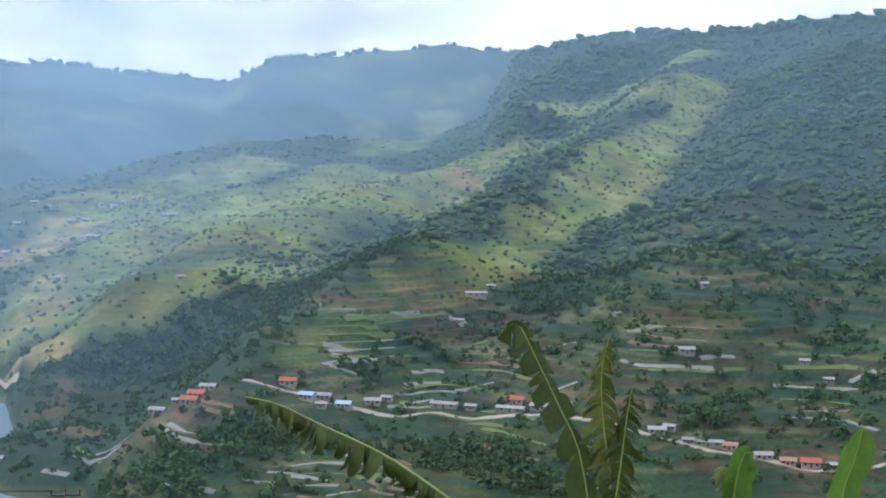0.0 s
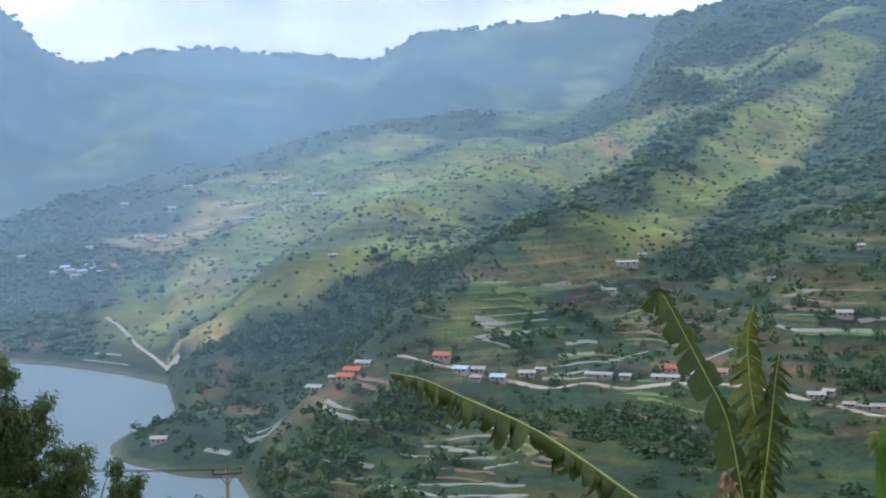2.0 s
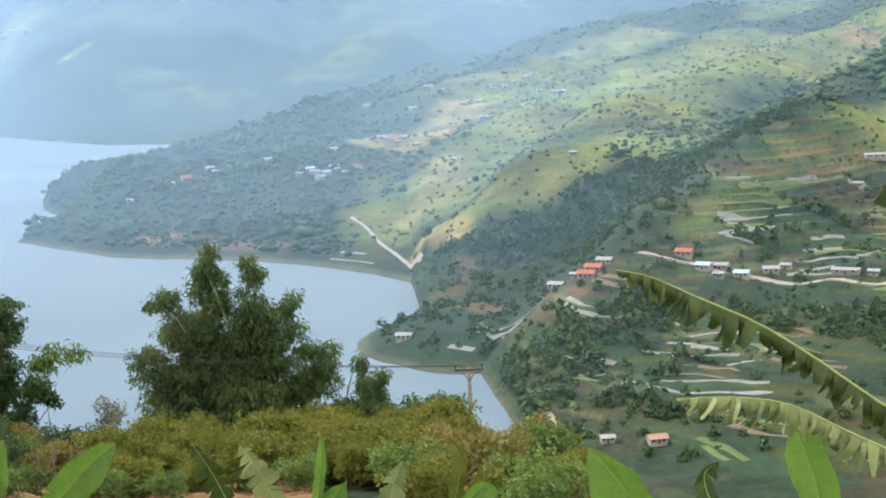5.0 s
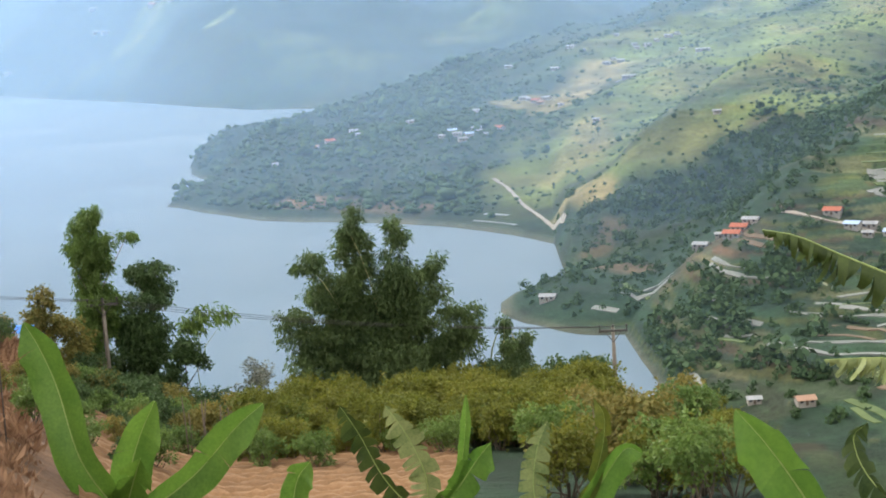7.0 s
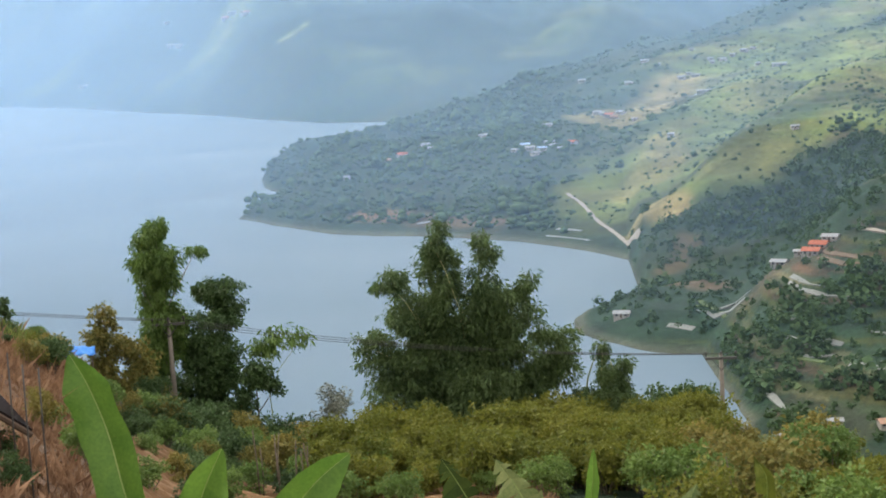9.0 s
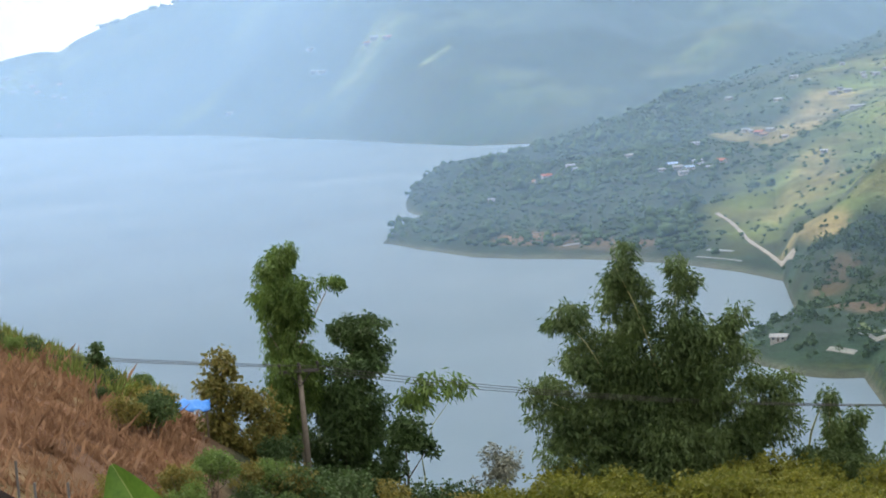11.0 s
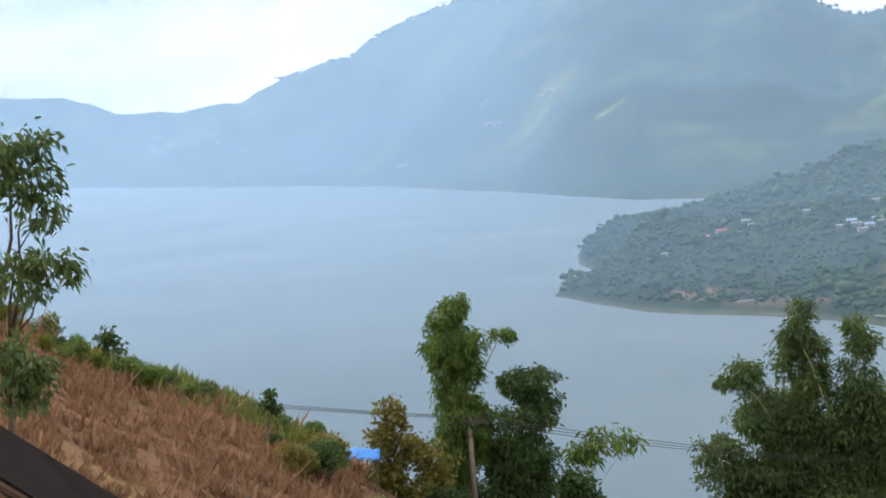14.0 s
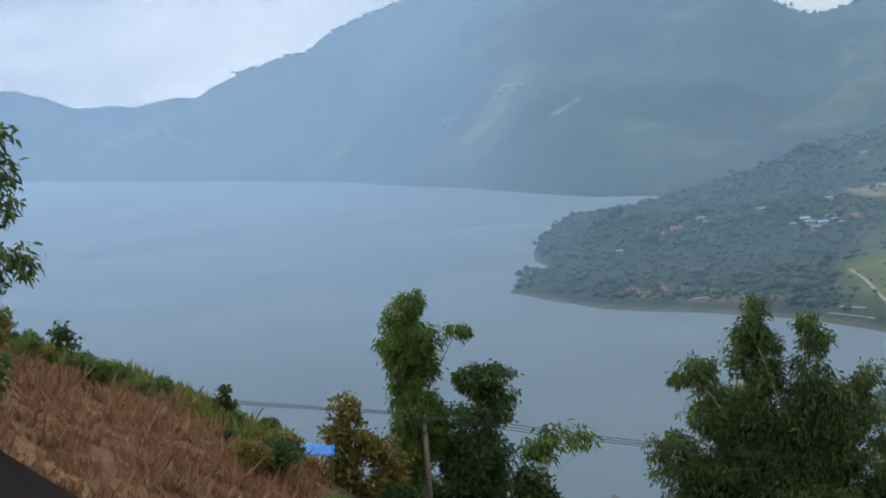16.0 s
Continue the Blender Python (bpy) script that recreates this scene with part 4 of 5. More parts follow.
banana_leaf(plant, [(3.10, 11.6, 113.57), (3.24, 11.55, 113.69), (3.39, 11.51, 113.42), (3.55, 11.46, 113.09), (3.70, 11.42, 112.76), (3.80, 11.38, 112.2), (3.85, 11.35, 111.75)], 0.18, OLD_BANANA, 0.45, 0.5, 73, True, "upright torn leaf with a bent tip")
banana_leaf(plant, [(3.88, 11.36, 113.60), (3.84, 11.38, 113.35), (3.86, 11.37, 112.98), (3.92, 11.34, 112.55), (3.92, 11.34, 112.15), (3.85, 11.35, 111.75)], 0.24, YELLOW_BANANA, 0.55, 0.55, 74, True, "yellow-edged shredded leaf")
banana_leaf(plant, [(4.05, 11.3, 113.25), (4.02, 11.32, 113.0), (3.98, 11.33, 112.6), (3.93, 11.34, 112.2), (3.87, 11.35, 111.75)], 0.24, OLD_BANANA, 0.6, 0.55, 75, True)
banana_leaf(plant, [(3.66, 11.25, 111.9), (3.62, 11.22, 112.2), (3.60, 11.2, 112.42), (3.70, 11.25, 112.3), (3.84, 11.33, 111.9)], 0.10, DEAD_BANANA, 0.9, 0.9, 76, True, "dry brown hanging leaf")

plant = banana_plant("young banana plant with bright green leaves", (4.96, 9.82, 112.0))
banana_leaf(plant, [(5.09, 9.76, 113.2), (5.05, 9.78, 113.0), (4.98, 9.81, 112.7), (4.96, 9.82, 112.0)], 0.12, BANANA, -0.15, 0.1, 77)
banana_leaf(plant, [(5.6, 9.7, 112.75), (5.4, 9.74, 112.8), (5.15, 9.79, 112.5), (4.96, 9.82, 112.0)], 0.12, YELLOW_BANANA, 0.4, 0.3, 78)
plant = banana_plant("small banana plant with folded leaves", (4.78, 11.02, 112.1))
banana_leaf(plant, [(4.86, 10.97, 112.82), (4.80, 11.0, 112.78), (4.75, 11.02, 112.5), (4.78, 11.02, 112.1)], 0.12, BANANA, 0.2, 0.1, 79)
banana_leaf(plant, [(4.60, 11.04, 112.62), (4.66, 11.04, 112.68), (4.74, 11.02, 112.5), (4.78, 11.02, 112.1)], 0.11, PALE_BANANA, 0.5, 0.3, 80)

plant = banana_plant("fresh banana plant with wide green leaves", (-11.9, 38.1, 102.6), "garden bananas")
banana_leaf(plant, [(-14.1, 38.6, 107.55), (-13.75, 38.55, 106.9), (-13.35, 38.4, 105.9), (-12.75, 37.85, 104.2), (-11.9, 38.1, 102.6)], 0.55, BANANA, 0.1, 0.12, 81)
banana_leaf(plant, [(-10.95, 38.4, 105.5), (-11.4, 38.3, 104.6), (-11.8, 38.15, 103.4), (-11.9, 38.1, 102.6)], 0.55, BANANA, 0.25, 0.1, 82)
banana_leaf(plant, [(-8.42, 39.05, 105.15), (-9.13, 38.9, 104.6), (-10.1, 38.67, 103.6), (-11.1, 38.4, 102.9), (-11.9, 38.1, 102.6)], 0.50, BANANA, 0.15, 0.1, 83)
banana_leaf(plant, [(-11.2, 37.6, 104.3), (-11.4, 37.8, 103.9), (-11.7, 38.0, 103.2), (-11.9, 38.1, 102.6)], 0.5, BANANA, 0.2, 0.15, 84)
plant = banana_plant("banana plant with folded and furled leaves", (-4.4, 37.7, 102.4), "garden bananas")
banana_leaf(plant, [(-6.25, 37.4, 105.45), (-5.85, 37.5, 104.7), (-5.3, 37.6, 103.5), (-4.4, 37.7, 102.4)], 0.42, OLD_BANANA, 0.3, 0.35, 85)
banana_leaf(plant, [(-5.2, 37.6, 105.35), (-4.75, 37.68, 104.6), (-4.35, 37.72, 103.5), (-4.4, 37.7, 102.4)], 0.45, PALE_BANANA, 0.2, 0.35, 86)
banana_leaf(plant, [(-3.29, 37.84, 105.45), (-3.36, 37.83, 104.6), (-3.6, 37.8, 103.5), (-4.4, 37.7, 102.4)], 0.13, BANANA, 0.1, 0.0, 87)
banana_leaf(plant, [(-2.75, 37.8, 104.3), (-3.1, 37.8, 103.9), (-3.7, 37.75, 103.1), (-4.4, 37.7, 102.4)], 0.40, BANANA, 0.2, 0.2, 88)
plant = banana_plant("young banana plant with narrow upright leaves", (-1.2, 36.0, 102.2), "garden bananas")
banana_leaf(plant, [(-1.33, 35.97, 105.25), (-1.62, 35.95, 104.5), (-1.7, 35.95, 103.4), (-1.2, 36.0, 102.2)], 0.36, PALE_BANANA, 0.2, 0.3, 89)
banana_leaf(plant, [(-0.28, 36.0, 105.75), (-0.05, 36.0, 105.2), (-0.3, 36.0, 104.0), (-1.2, 36.0, 102.2)], 0.20, YELLOW_BANANA, 0.2, 0.2, 90)
banana_leaf(plant, [(0.75, 36.0, 104.4), (0.35, 36.0, 104.5), (-0.3, 36.0, 103.6), (-1.2, 36.0, 102.2)], 0.36, BANANA, 0.3, 0.1, 91)
plant = banana_plant("low banana shoot with one leaf", (-7.3, 35.2, 102.6), "garden bananas")
banana_leaf(plant, [(-6.65, 35.33, 104.7), (-7.0, 35.28, 104.2), (-7.3, 35.2, 102.6)], 0.36, BANANA, 0.2, 0.1, 92)
plant = banana_plant("banana plant with a wide drooping fresh leaf", (2.0, 13.9, 110.0))
banana_leaf(plant, [(1.22, 13.95, 111.25), (1.46, 13.93, 110.95), (1.75, 13.92, 110.5), (2.0, 13.9, 110.0)], 0.24, BANANA, 0.3, 0.05, 93)
plant = banana_plant("banana plant with an upright sunlit leaf", (2.75, 12.7, 110.4))
banana_leaf(plant, [(2.75, 12.75, 111.68), (2.83, 12.73, 111.47), (2.93, 12.71, 111.0), (2.75, 12.7, 110.4)], 0.17, BANANA, 0.05, 0.05, 94)
banana_leaf(plant, [(2.16, 12.85, 111.4), (2.05, 12.87, 111.25), (2.2, 12.8, 110.9), (2.75, 12.7, 110.4)], 0.14, OLD_BANANA, 0.5, 0.3, 95)


# ---- stakes and a pillar in the garden ----
rng = np.random.default_rng(55)
for k in range(9):
    x, y = -15.2 + rng.uniform(-0.9, 0.9), 60.5 + rng.uniform(-1, 1)
    h = rng.uniform(1.8, 2.9)
    me = mesh_from("bamboo_stake", *tube([(0, 0, -0.3), (rng.uniform(-0.06, 0.06), 0, h * 0.5), (rng.uniform(-0.15, 0.15), rng.uniform(-0.1, 0.1), h)], [0.028, 0.025, 0.02], 7), BARK, True)
    ob = new("bamboo_stake", me)
    ob.matrix_basis = pose(x, y, ground_at(x, y))
    tagged(ob, "thin dark bamboo stake stuck upright in the soil", "stake", "garden stakes")
for x, y in ((-14.9, 37.9), (-15.5, 38.6), (-15.1, 39.2)):
    ob = new("iron_rod", mesh_from("iron_rod", *tube([(0, 0, -0.3), (0.02, 0, 1.5), (0.05, 0, 3.0)], [0.02, 0.02, 0.018], 6), IRON, True))
    ob.matrix_basis = pose(x, y, ground_at(x, y))
    tagged(ob, "rusty upright iron rod beside the banana plants", "iron rod", "iron rods")
white = surface("whitewash", (0.50, 0.50, 0.48), (0.76, 0.75, 0.72), 2.0, 0.85, 0.2)
z = ground_at(-11.3, 27.9)
pillar = thing("pillar", (-11.3, 27.9, z), "short white plastered pillar in the garden", "pillar", turn=15)
part("shaft", mesh_from("shaft", *box(0, 0, (106.75 - z) / 2 - 0.1, 0.42, 0.42, 106.75 - z + 0.2), white), pillar)
part("cap", mesh_from("cap", *box(0, 0, 106.8 - z, 0.52, 0.52, 0.1), white), pillar)


# ---- roads, sheeted fields ----
ROAD = surface("pale_track", (0.16, 0.145, 0.12), (0.34, 0.31, 0.27), 0.25, 0.9, 0.1)
SHEETING = surface("plastic_mulch", (0.075, 0.085, 0.075), (0.20, 0.21, 0.195), 0.35, 0.5, 0.1)


def ribbon(points, width, lift, step=4.0):
    """A strip that lies on the land along the points; it has a skirt, so that it stands on the ground like a slab."""
    line = []
    for (x0, y0), (x1, y1) in zip(points, points[1:]):
        n = max(int(math.hypot(x1 - x0, y1 - y0) / step), 1)
        line += [(x0 + (x1 - x0) * k / n, y0 + (y1 - y0) * k / n) for k in range(n)]
    line.append(points[-1])
    verts, faces = [], []
    for i, (x, y) in enumerate(line):
        a, b = line[max(i - 1, 0)], line[min(i + 1, len(line) - 1)]
        l = math.hypot(b[0] - a[0], b[1] - a[1]) or 1
        nx, ny = -(b[1] - a[1]) / l, (b[0] - a[0]) / l
        wob = 1 + 0.15 * math.sin(i * 1.3)
        sides = [(x + nx * width / 2 * k * wob, y + ny * width / 2 * k * wob) for k in (1, -1)]
        za, zb = ground_at(*sides[0]) + lift, ground_at(*sides[1]) + lift
        mid = ground_at(x, y) + lift - (za + zb) / 2
        za, zb = za + max(mid, 0), zb + max(mid, 0)
        verts += [(*sides[0], za - 1.5), (*sides[0], za), (*sides[1], zb), (*sides[1], zb - 1.5)]
    for i in range(len(line) - 1):
        o = i * 4
        faces += [(o + k, o + k + 1, o + k + 5, o + k + 4) for k in range(3)]
    faces += [(0, 1, 2, 3), tuple(range(len(verts) - 1, len(verts) - 5, -1))]
    return verts, faces


def road(points, width, label):
    return tagged(new("road", mesh_from("road", *ribbon(points, width, 0.25), ROAD)), label, "road", kind="structure")


road([(-57, 864), (-49, 845), (-41, 811), (-32, 783), (-23, 745), (-17, 716)], 1.9, "pale dirt road winding down to the shore")
road([(60, 566), (93, 551), (122, 541), (155, 518), (181, 487), (204, 472), (240, 440)], 2.0, "narrow village road along the slope")

for x, y, length, turn in ((134, 570, 17, 5), (121, 557, 12, 8), (145, 573, 15, -5), (128, 580, 14, 4), (99, 583, 10, -15), (101, 604, 12, -8), (169, 541, 10, 0), (227, 545, 14, 10),
                           (213, 578, 16, -25), (247, 505, 10, -15), (272, 523, 10, 5), (104, 595, 14, -6), (21, 1126, 18, 10), (15, 551, 11, 12), (17, 557, 11, 12), (48, 456, 10, -30),
                           (37, 474, 9, -20), (81, 472, 10, -10), (74, 488, 13, -25), (-46, 756, 13, 8), (-58, 768, 14, -6), (-50, 780, 12, 10), (-36, 742, 10, 12), (132, 590, 12, 0), (41, 482, 7, -25), (57, 486, 11, -15),
                           (66, 494, 10, -20), (-84, 800, 10, 5), (-70, 782, 12, 0), (-128, 846, 12, 8), (110, 640, 12, -12), (160, 662, 12, 0), (188, 600, 9, 10), (88, 510, 8, -20), (30, 500, 6, -20), (112, 520, 8, 5)):
    c, s = math.cos(radians(turn)) * length / 2, math.sin(radians(turn)) * length / 2
    if min(ground_at(x - c, y - s), ground_at(x + c, y + s)) < 2.0:
        continue
    me = mesh_from("field_cover", *ribbon([(x - c, y - s), (x, y + 0.6), (x + c, y + s)], 2.3, 0.15, 3.0), SHEETING)
    tagged(new("field_cover", me), "pale plastic sheeting spread over a terrace bed", "field cover", "covered terrace beds")


GREEN_BED = surface("crop_bed", (0.035, 0.065, 0.024), (0.11, 0.145, 0.055), 0.3, 0.85, 0.2)
EARTH_BED = surface("dug_bed", (0.07, 0.055, 0.038), (0.16, 0.12, 0.085), 0.3, 0.9, 0.2)


def contour(x, y, length):
    """A line that keeps its level along the slope."""
    out = [(x, y)]
    for _ in range(max(int(length / 5), 2)):
        p = land_height(np.array([x + 14, x - 14, x, x]), np.array([y, y, y + 14, y - 14]))
        gx, gy = p[0] - p[1], p[2] - p[3]
        g = math.hypot(gx, gy) or 1
        if gy < 0:
            gx, gy = -gx, -gy
        x, y = x + 5 * gy / g, y - 5 * gx / g
        out.append((x, y))
    return out


def terraced_field(x, y, rows, gap, length, mats, seed):
    """Beds one above another up the slope, each on its own step."""
    rng = np.random.default_rng(seed)
    for k in range(rows):
        px, py = x + k * gap * 0.3 + rng.uniform(-6, 3), y + k * gap + rng.uniform(-0.5, 0.5)
        line = contour(px, py, length * rng.uniform(0.5, 1.1))
        if min(ground_at(*q) for q in (line[0], line[-1])) < 2.0:
            continue
        name, mat, words = mats[rng.integers(len(mats))]
        me = mesh_from(name, *ribbon(line, rng.uniform(1.3, 2.6), 0.2, 5.0), mat)
        tagged(new(name, me), words, "terrace bed", "terrace beds")


SHEET = ("field_cover", SHEETING, "pale plastic sheeting along a terrace bed")
CROP = ("crop_bed", GREEN_BED, "light green crop bed on a terrace step")
EARTH = ("dug_bed", EARTH_BED, "freshly dug brown terrace bed")
for n, (x, y, rows, gap, length, mats) in enumerate((
        (92, 585, 8, 7, 40, (CROP, CROP, SHEET)), (112, 552, 4, 8, 34, (SHEET, SHEET, CROP)), (128, 508, 5, 7, 36, (CROP, EARTH)), (55, 452, 7, 8, 38, (SHEET, CROP, EARTH)),
        (22, 452, 5, 9, 24, (SHEET, CROP, EARTH)), (88, 470, 6, 7, 36, (CROP, EARTH, CROP)), (0, 548, 4, 8, 22, (CROP, SHEET)), (36, 530, 5, 8, 24, (EARTH, EARTH, SHEET)),
        (195, 540, 7, 9, 40, (CROP, SHEET, EARTH)), (238, 500, 5, 10, 36, (CROP, EARTH, SHEET)), (150, 590, 6, 9, 44, (CROP, CROP, EARTH)), (-66, 762, 5, 9, 30, (SHEET, CROP)),
        (60, 405, 4, 8, 30, (CROP, EARTH)), (140, 650, 3, 9, 30, (EARTH, CROP)))):
    terraced_field(x, y, rows, gap, length, mats, 300 + n)


# ---- houses of the villages ----
PLASTER = surface("house_wall", (0.13, 0.115, 0.10), (0.40, 0.38, 0.35), 0.3, 0.85, 0.1)
RED_ROOF = surface("red_roof", (0.20, 0.058, 0.034), (0.36, 0.12, 0.07), 0.6, 0.7, 0.2)
TIN_ROOF = surface("tin_roof", (0.11, 0.12, 0.13), (0.30, 0.31, 0.32), 0.4, 0.6, 0.1)
BLUE_ROOF = surface("blue_roof", (0.16, 0.24, 0.38), (0.32, 0.42, 0.58), 0.5, 0.5, 0.1)
RUST_ROOF = surface("rust_roof", (0.16, 0.09, 0.06), (0.34, 0.22, 0.16), 0.5, 0.8, 0.1)
GLASS = surface("dark_window", (0.02, 0.025, 0.03), (0.06, 0.07, 0.08), 1.0, 0.15, 0)


def house_kit(w, d, h, rise, roof_mat):
    wall = join(box(0, 0, h / 2 - 1.2, w, d, h + 2.4), ([(-w / 2, -d / 2, h), (-w / 2, d / 2, h), (-w / 2, 0, h + rise), (w / 2, -d / 2, h), (w / 2, d / 2, h), (w / 2, 0, h + rise)], [(0, 2, 1), (3, 4, 5)]))
    e, o, k = 0.5, 0.6, 0.16
    ze = h - rise * o / (d / 2)
    rv, rf = [], []
    for s in (-1, 1):
        b = len(rv)
        rv += [(-w / 2 - e, 0, h + rise), (w / 2 + e, 0, h + rise), (w / 2 + e, s * (d / 2 + o), ze), (-w / 2 - e, s * (d / 2 + o), ze)]
        rv += [(x, y, z + k) for x, y, z in rv[b:b + 4]]
        rf += [(b, b + 1, b + 2, b + 3), (b + 4, b + 7, b + 6, b + 5), (b, b + 4, b + 5, b + 1), (b + 1, b + 5, b + 6, b + 2), (b + 2, b + 6, b + 7, b + 3), (b + 3, b + 7, b + 4, b)]
    return {"wall": mesh_from("wall", *wall, PLASTER), "roof": mesh_from("roof", rv, rf, roof_mat),
            "door": mesh_from("door", *box(0, -d / 2 - 0.03, 1.0, 0.9, 0.08, 2.0), BARK),
            "window": [mesh_from("window", *box(x, -d / 2 - 0.03, 1.6, 1.1, 0.08, 1.0), GLASS) for x in (-w * 0.3, w * 0.3)]}


KITS = {"r": house_kit(7.5, 5.5, 2.8, 1.5, RED_ROOF), "w": house_kit(7, 5, 2.6, 1.1, TIN_ROOF), "b": house_kit(6.5, 5, 2.6, 1.2, BLUE_ROOF),
        "s": house_kit(4.5, 3.6, 2.3, 0.8, TIN_ROOF), "l": house_kit(12, 4.5, 2.5, 0.9, TIN_ROOF), "o": house_kit(6, 4.6, 2.5, 1.2, RUST_ROOF)}
WORDS = {"r": "plastered house with a red-orange roof", "w": "white house with a pale tin roof", "b": "small house with a blue-grey roof", "s": "small hut with a bright tin roof",
         "l": "long low shed with a pale tin roof", "o": "weathered house with a rusty roof"}


def house(x, y, kind, turn, group, size=0.76):
    ob = thing("house", (x, y, ground_at(x, y) + 0.1), WORDS[kind] + " on the hillside", "house", group, turn)
    ob.scale = (size, size, size * 0.8)
    kit = KITS[kind]
    part("wall", kit["wall"], ob)
    part("roof", kit["roof"], ob)
    part("door", kit["door"], ob)
    for me in kit["window"]:
        part("window", me, ob)


rng = np.random.default_rng(99)
ROADSIDE = "46,568,r 43,562,r 33,574,w 40,577,s 50,570,w 77,564,r 82,554,b 88,556,w 94,549,b 86,548,s 105,555,w 111,560,s 128,545,l 136,540,s 147,529,l 156,526,w 150,536,r 163,520,o 184,489,w 189,491,s 192,482,s 198,481,l 204,478,o 211,468,w 217,463,o 223,460,r 228,455,s"
for q in ROADSIDE.split():
    x, y, k = q.split(",")
    house(float(x), float(y), k, -25 + rng.uniform(-12, 12), "houses along the village road")
SCATTERED = "71,1127,l 287,1164,w 176,695,l 186,707,s 160,658,s 216,547,w 259,542,s 261,527,s 21,1111,l 54,772,s -2,924,s 249,615,s 212,612,s -21,566,w 23,409,w 48,412,o 36,420,s -24,645,b -26,640,s 8.5,120,r 20,395,s 60,1180,s 29,1250,s"
for q in SCATTERED.split():
    x, y, k = q.split(",")
    house(float(x), float(y), k, rng.uniform(-30, 30), "scattered hillside houses")
VILLAGE = "-87,974,b -79,947,w -73,978,w -65,954,s -59,967,r -83,960,w -70,965,s -92,960,s -76,955,b -80,1068,w -50,1106,w -41,1093,r -34,1099,w -24,1050,s -46,1100,s -38,1086,o 7,1195,w 17,1198,w 12,1204,s -19,1251,w -68,1280,w 16,1286,s -120,1050,w -165,1000,r -150,1020,s -190,950,s -172,985,o -156,1040,w 38,1250,w 46,1262,s 55,1270,w 30,1240,s -30,1190,w -10,1230,s 62,1284,s"
for q in VILLAGE.split():
    x, y, k = q.split(",")
    house(float(x), float(y), k, rng.uniform(-40, 40), "houses of the headland village")
FAR_VILLAGE = "-1806,3331 -1707,3197 -1698,3236 -1658,3211 -1590,3128 -1593,3189 -1516,3082 -1455,3033 -1621,3276 -2110,3450 -2049,3422 -1929,3371 -1337,2789 -1271,2787 -867,2396 -735,2415 -677,2271 -574,2186 -552,2160 -1845,3435 -1678,3280 -1760,3260 -1640,3150 -1730,3280 -1560,3150 -1480,3110 -1420,3000 -1680,3190 -1780,3300 -590,2200 -700,2300 -114,1700"
for q in FAR_VILLAGE.split():
    x, y = q.split(",")
    house(float(x), float(y), "wlrl"[rng.integers(4)], rng.uniform(-30, 30) + 25, "houses across the lake", 1.3)


# ---- woods on the hills ----
def leafage(x, y, z, size, rng):
    """Tree and bush crowns on the lower slopes, each a heap of leafy sprays."""
    k, m = len(x), 46
    d = rng.normal(size=(k, m, 3))
    d /= np.linalg.norm(d, axis=2, keepdims=True)
    d[:, :, 2] = np.abs(d[:, :, 2]) * 1.1
    lump = 1 + 0.3 * np.sin(3.1 * d[:, :, :1] + 7 * rng.uniform(size=(k, 1, 1))) + 0.22 * rng.normal(size=(k, m, 1))
    tall = rng.uniform(0.8, 1.5, (k, 1, 1))
    c = np.stack([x, y, z - 0.1], 1)[:, None] + d * lump * size[:, None, None] * np.concatenate([np.ones((k, 1, 2)), tall], 2)
    a = rng.normal(size=(k, m, 3))
    a /= np.linalg.norm(a, axis=2, keepdims=True)
    b = np.cross(a, d + 0.4 * rng.normal(size=(k, m, 3)))
    b /= np.linalg.norm(b, axis=2, keepdims=True) + 1e-9
    h = (0.30 * size[:, None, None] + 0.12) * rng.uniform(0.6, 1.3, (k, m, 1))
    verts = np.stack([c - a * h, c - b * h * 0.7, c + a * h, c + b * h * 0.7], 2).reshape(-1, 3)
    mat = surface("bush_foliage", (0.022, 0.052, 0.028), (0.062, 0.105, 0.038), 0.05, 0.9, 0, 4.0, 12.0, translucent=0.2)
    ob = new("bushes", mesh_from("bushes", verts.tolist(), np.arange(len(verts)).reshape(-1, 4).tolist(), mat))
    tagged(ob, "dark green trees and bushes between the terraced fields", "bushes", kind="stuff")


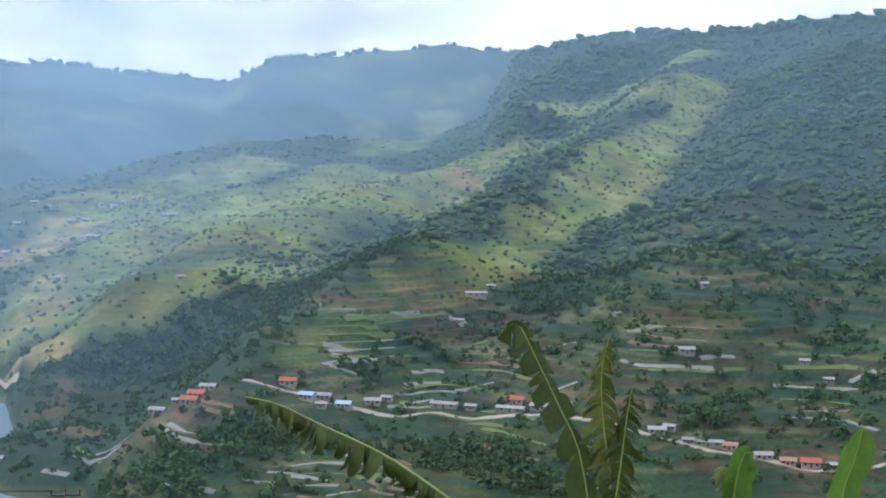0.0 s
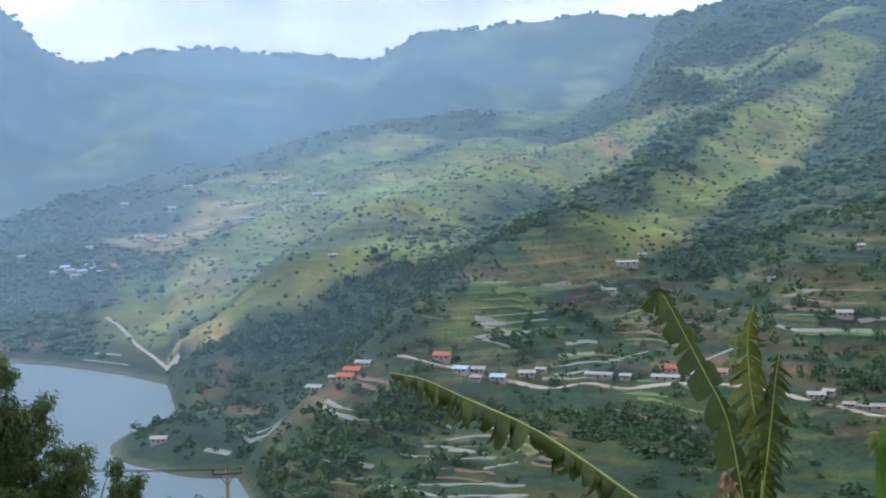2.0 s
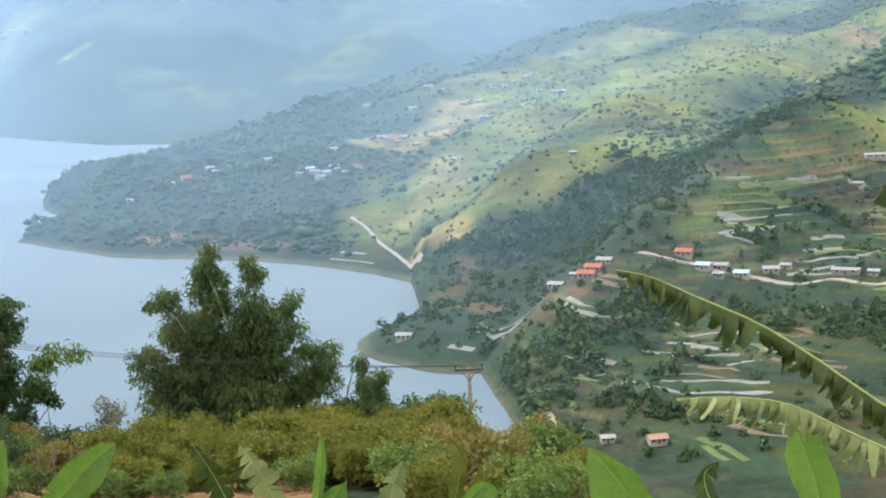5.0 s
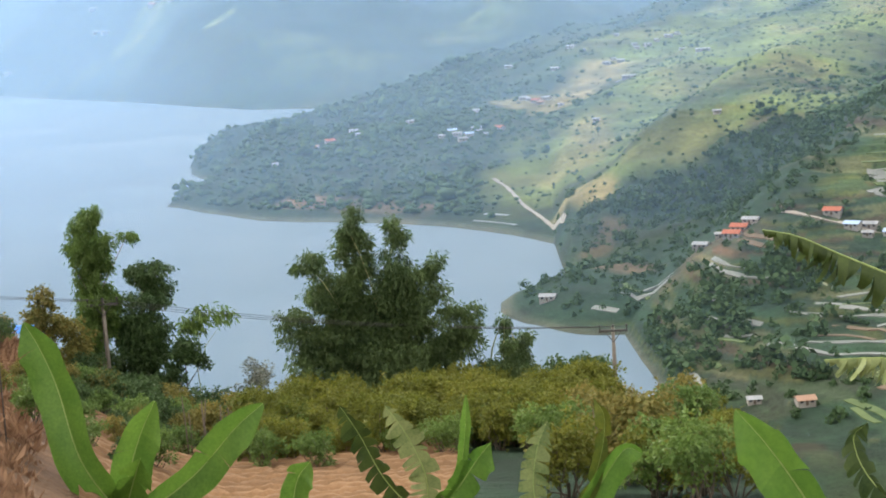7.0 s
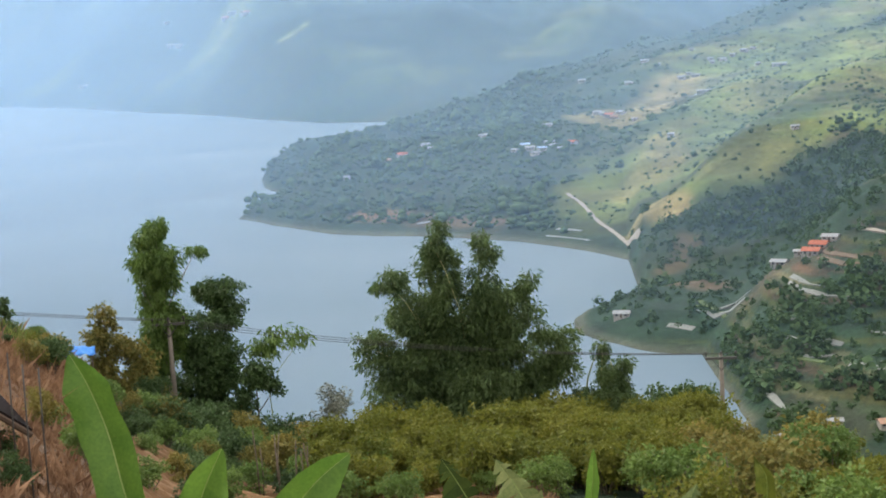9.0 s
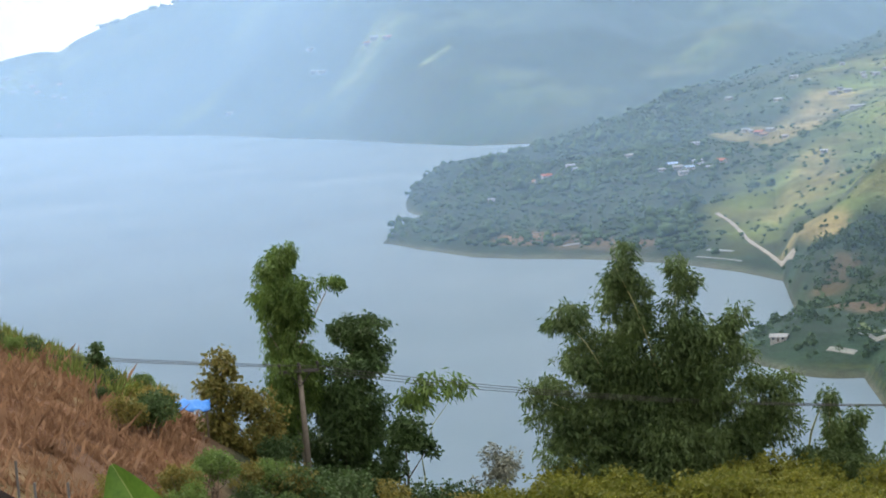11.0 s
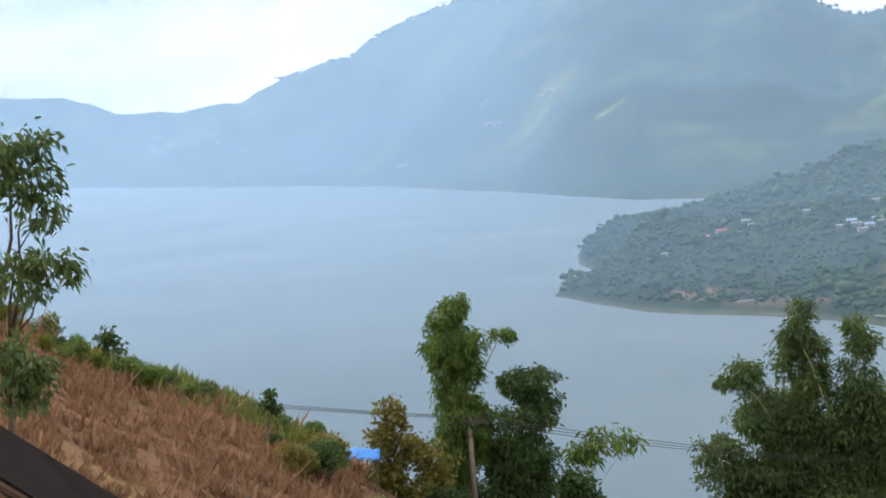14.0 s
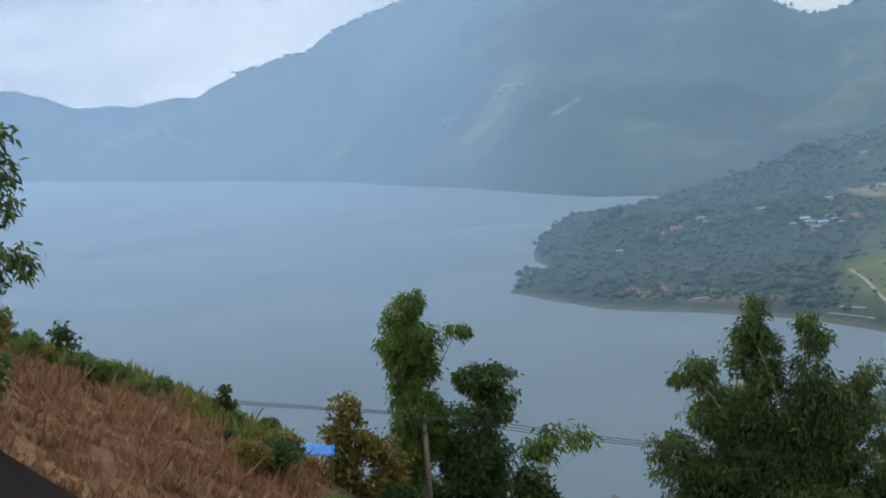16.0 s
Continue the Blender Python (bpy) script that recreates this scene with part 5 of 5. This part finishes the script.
def woods():
    """Rounded clumps of foliage by the thousand, uneven in size, set where the woods stand and thinly over the sunlit
    meadows.
    """
    rng = np.random.default_rng(7)
    bm = bmesh.new()
    bmesh.ops.create_icosphere(bm, subdivisions=1, radius=1.0)
    bv = np.array([v.co for v in bm.verts])
    bf = np.array([[v.index for v in f.verts] for f in bm.faces])
    bm.free()
    n = 80000
    az = rng.uniform(-16, 30, n)
    r = rng.uniform(400, 1950, n) 
    z, which, field, x, y = land(az, r)
    share = wood_share(az, r, x, y, which)
    sunlit_meadow = strokes(SUNLIT_MEADOWS, x, y)
    keep = (z > 3) & (which == 1) & (rng.uniform(size=n) < np.clip(share * 0.8 + 0.10 + 0.10 * sunlit_meadow, 0, 1) * (1 - 0.6 * field * (1 - strokes(GROVES, x, y))) * np.clip(r / 900, 0.6, 1))
    keep = np.flatnonzero(keep)[:25000]
    x, y, z, r, sunlit_meadow, share = x[keep], y[keep], z[keep], r[keep], sunlit_meadow[keep], share[keep]
    # tree lines on the ridges
    m = 520
    a2 = rng.uniform(14.5, 30, m)
    r2 = curve(SLOPE, 4, a2) + rng.normal(size=m) * 14
    z2, _, _, x2, y2 = land(a2, r2)
    a3 = rng.uniform(-24, 16, 500)
    r3 = curve(FAR, 2, a3) + rng.normal(size=500) * 14
    z3, _, _, x3, y3 = land(a3, r3)
    x, y, z = np.concatenate([x, x2, x3]), np.concatenate([y, y2, y3]), np.concatenate([z, z2, z3])
    size = np.concatenate([rng.lognormal(0.14, 0.45, len(share)) * (1 - 0.5 * sunlit_meadow) * (0.75 + 0.4 * share), rng.lognormal(0.8, 0.5, m), rng.lognormal(1.2, 0.5, 500)])
    size = np.clip(size, 0.8, 6.0)
    near = np.hypot(x, y) < 760
    leafage(x[near], y[near], z[near], size[near], rng)
    x, y, z, size = x[~near], y[~near], z[~near], size[~near]
    verts, faces = [], []
    k = len(x)
    for lump in range(2):
        off = rng.normal(size=(k, 3)) * size[:, None] * (0.0 if lump == 0 else 0.75)
        off[:, 2] = np.abs(off[:, 2]) * 0.6
        s = size * (1.0 if lump == 0 else 0.72)
        wob = 1 + 0.32 * rng.normal(size=(k, len(bv), 1))
        v = bv[None] * wob * s[:, None, None] * np.array([1.1, 1.1, 0.75]) + np.stack([x, y, z + 0.45 * size], 1)[:, None] + off[:, None]
        faces.append((bf[None] + (np.arange(k) * len(bv))[:, None, None] + lump * k * len(bv)).reshape(-1, 3))
        verts.append(v.reshape(-1, 3))
    verts, faces = np.concatenate(verts), np.concatenate(faces).astype(np.int32)
    me = bpy.data.meshes.new("woods")
    me.vertices.add(len(verts))
    me.vertices.foreach_set("co", verts.astype(np.float32).ravel())
    me.loops.add(faces.size)
    me.loops.foreach_set("vertex_index", faces.ravel())
    me.polygons.add(len(faces))
    me.polygons.foreach_set("loop_start", np.arange(0, faces.size, 3, dtype=np.int32))
    me.update(calc_edges=True)
    me.materials.append(surface("wood_foliage", (0.022, 0.050, 0.026), (0.054, 0.094, 0.034), 0.02, 0.9, 0.3, 6.0, 30.0, 0.6))
    tagged(new("woods", me), "scattered trees and dense bushes covering the hillsides", "woods", kind="stuff")


woods()
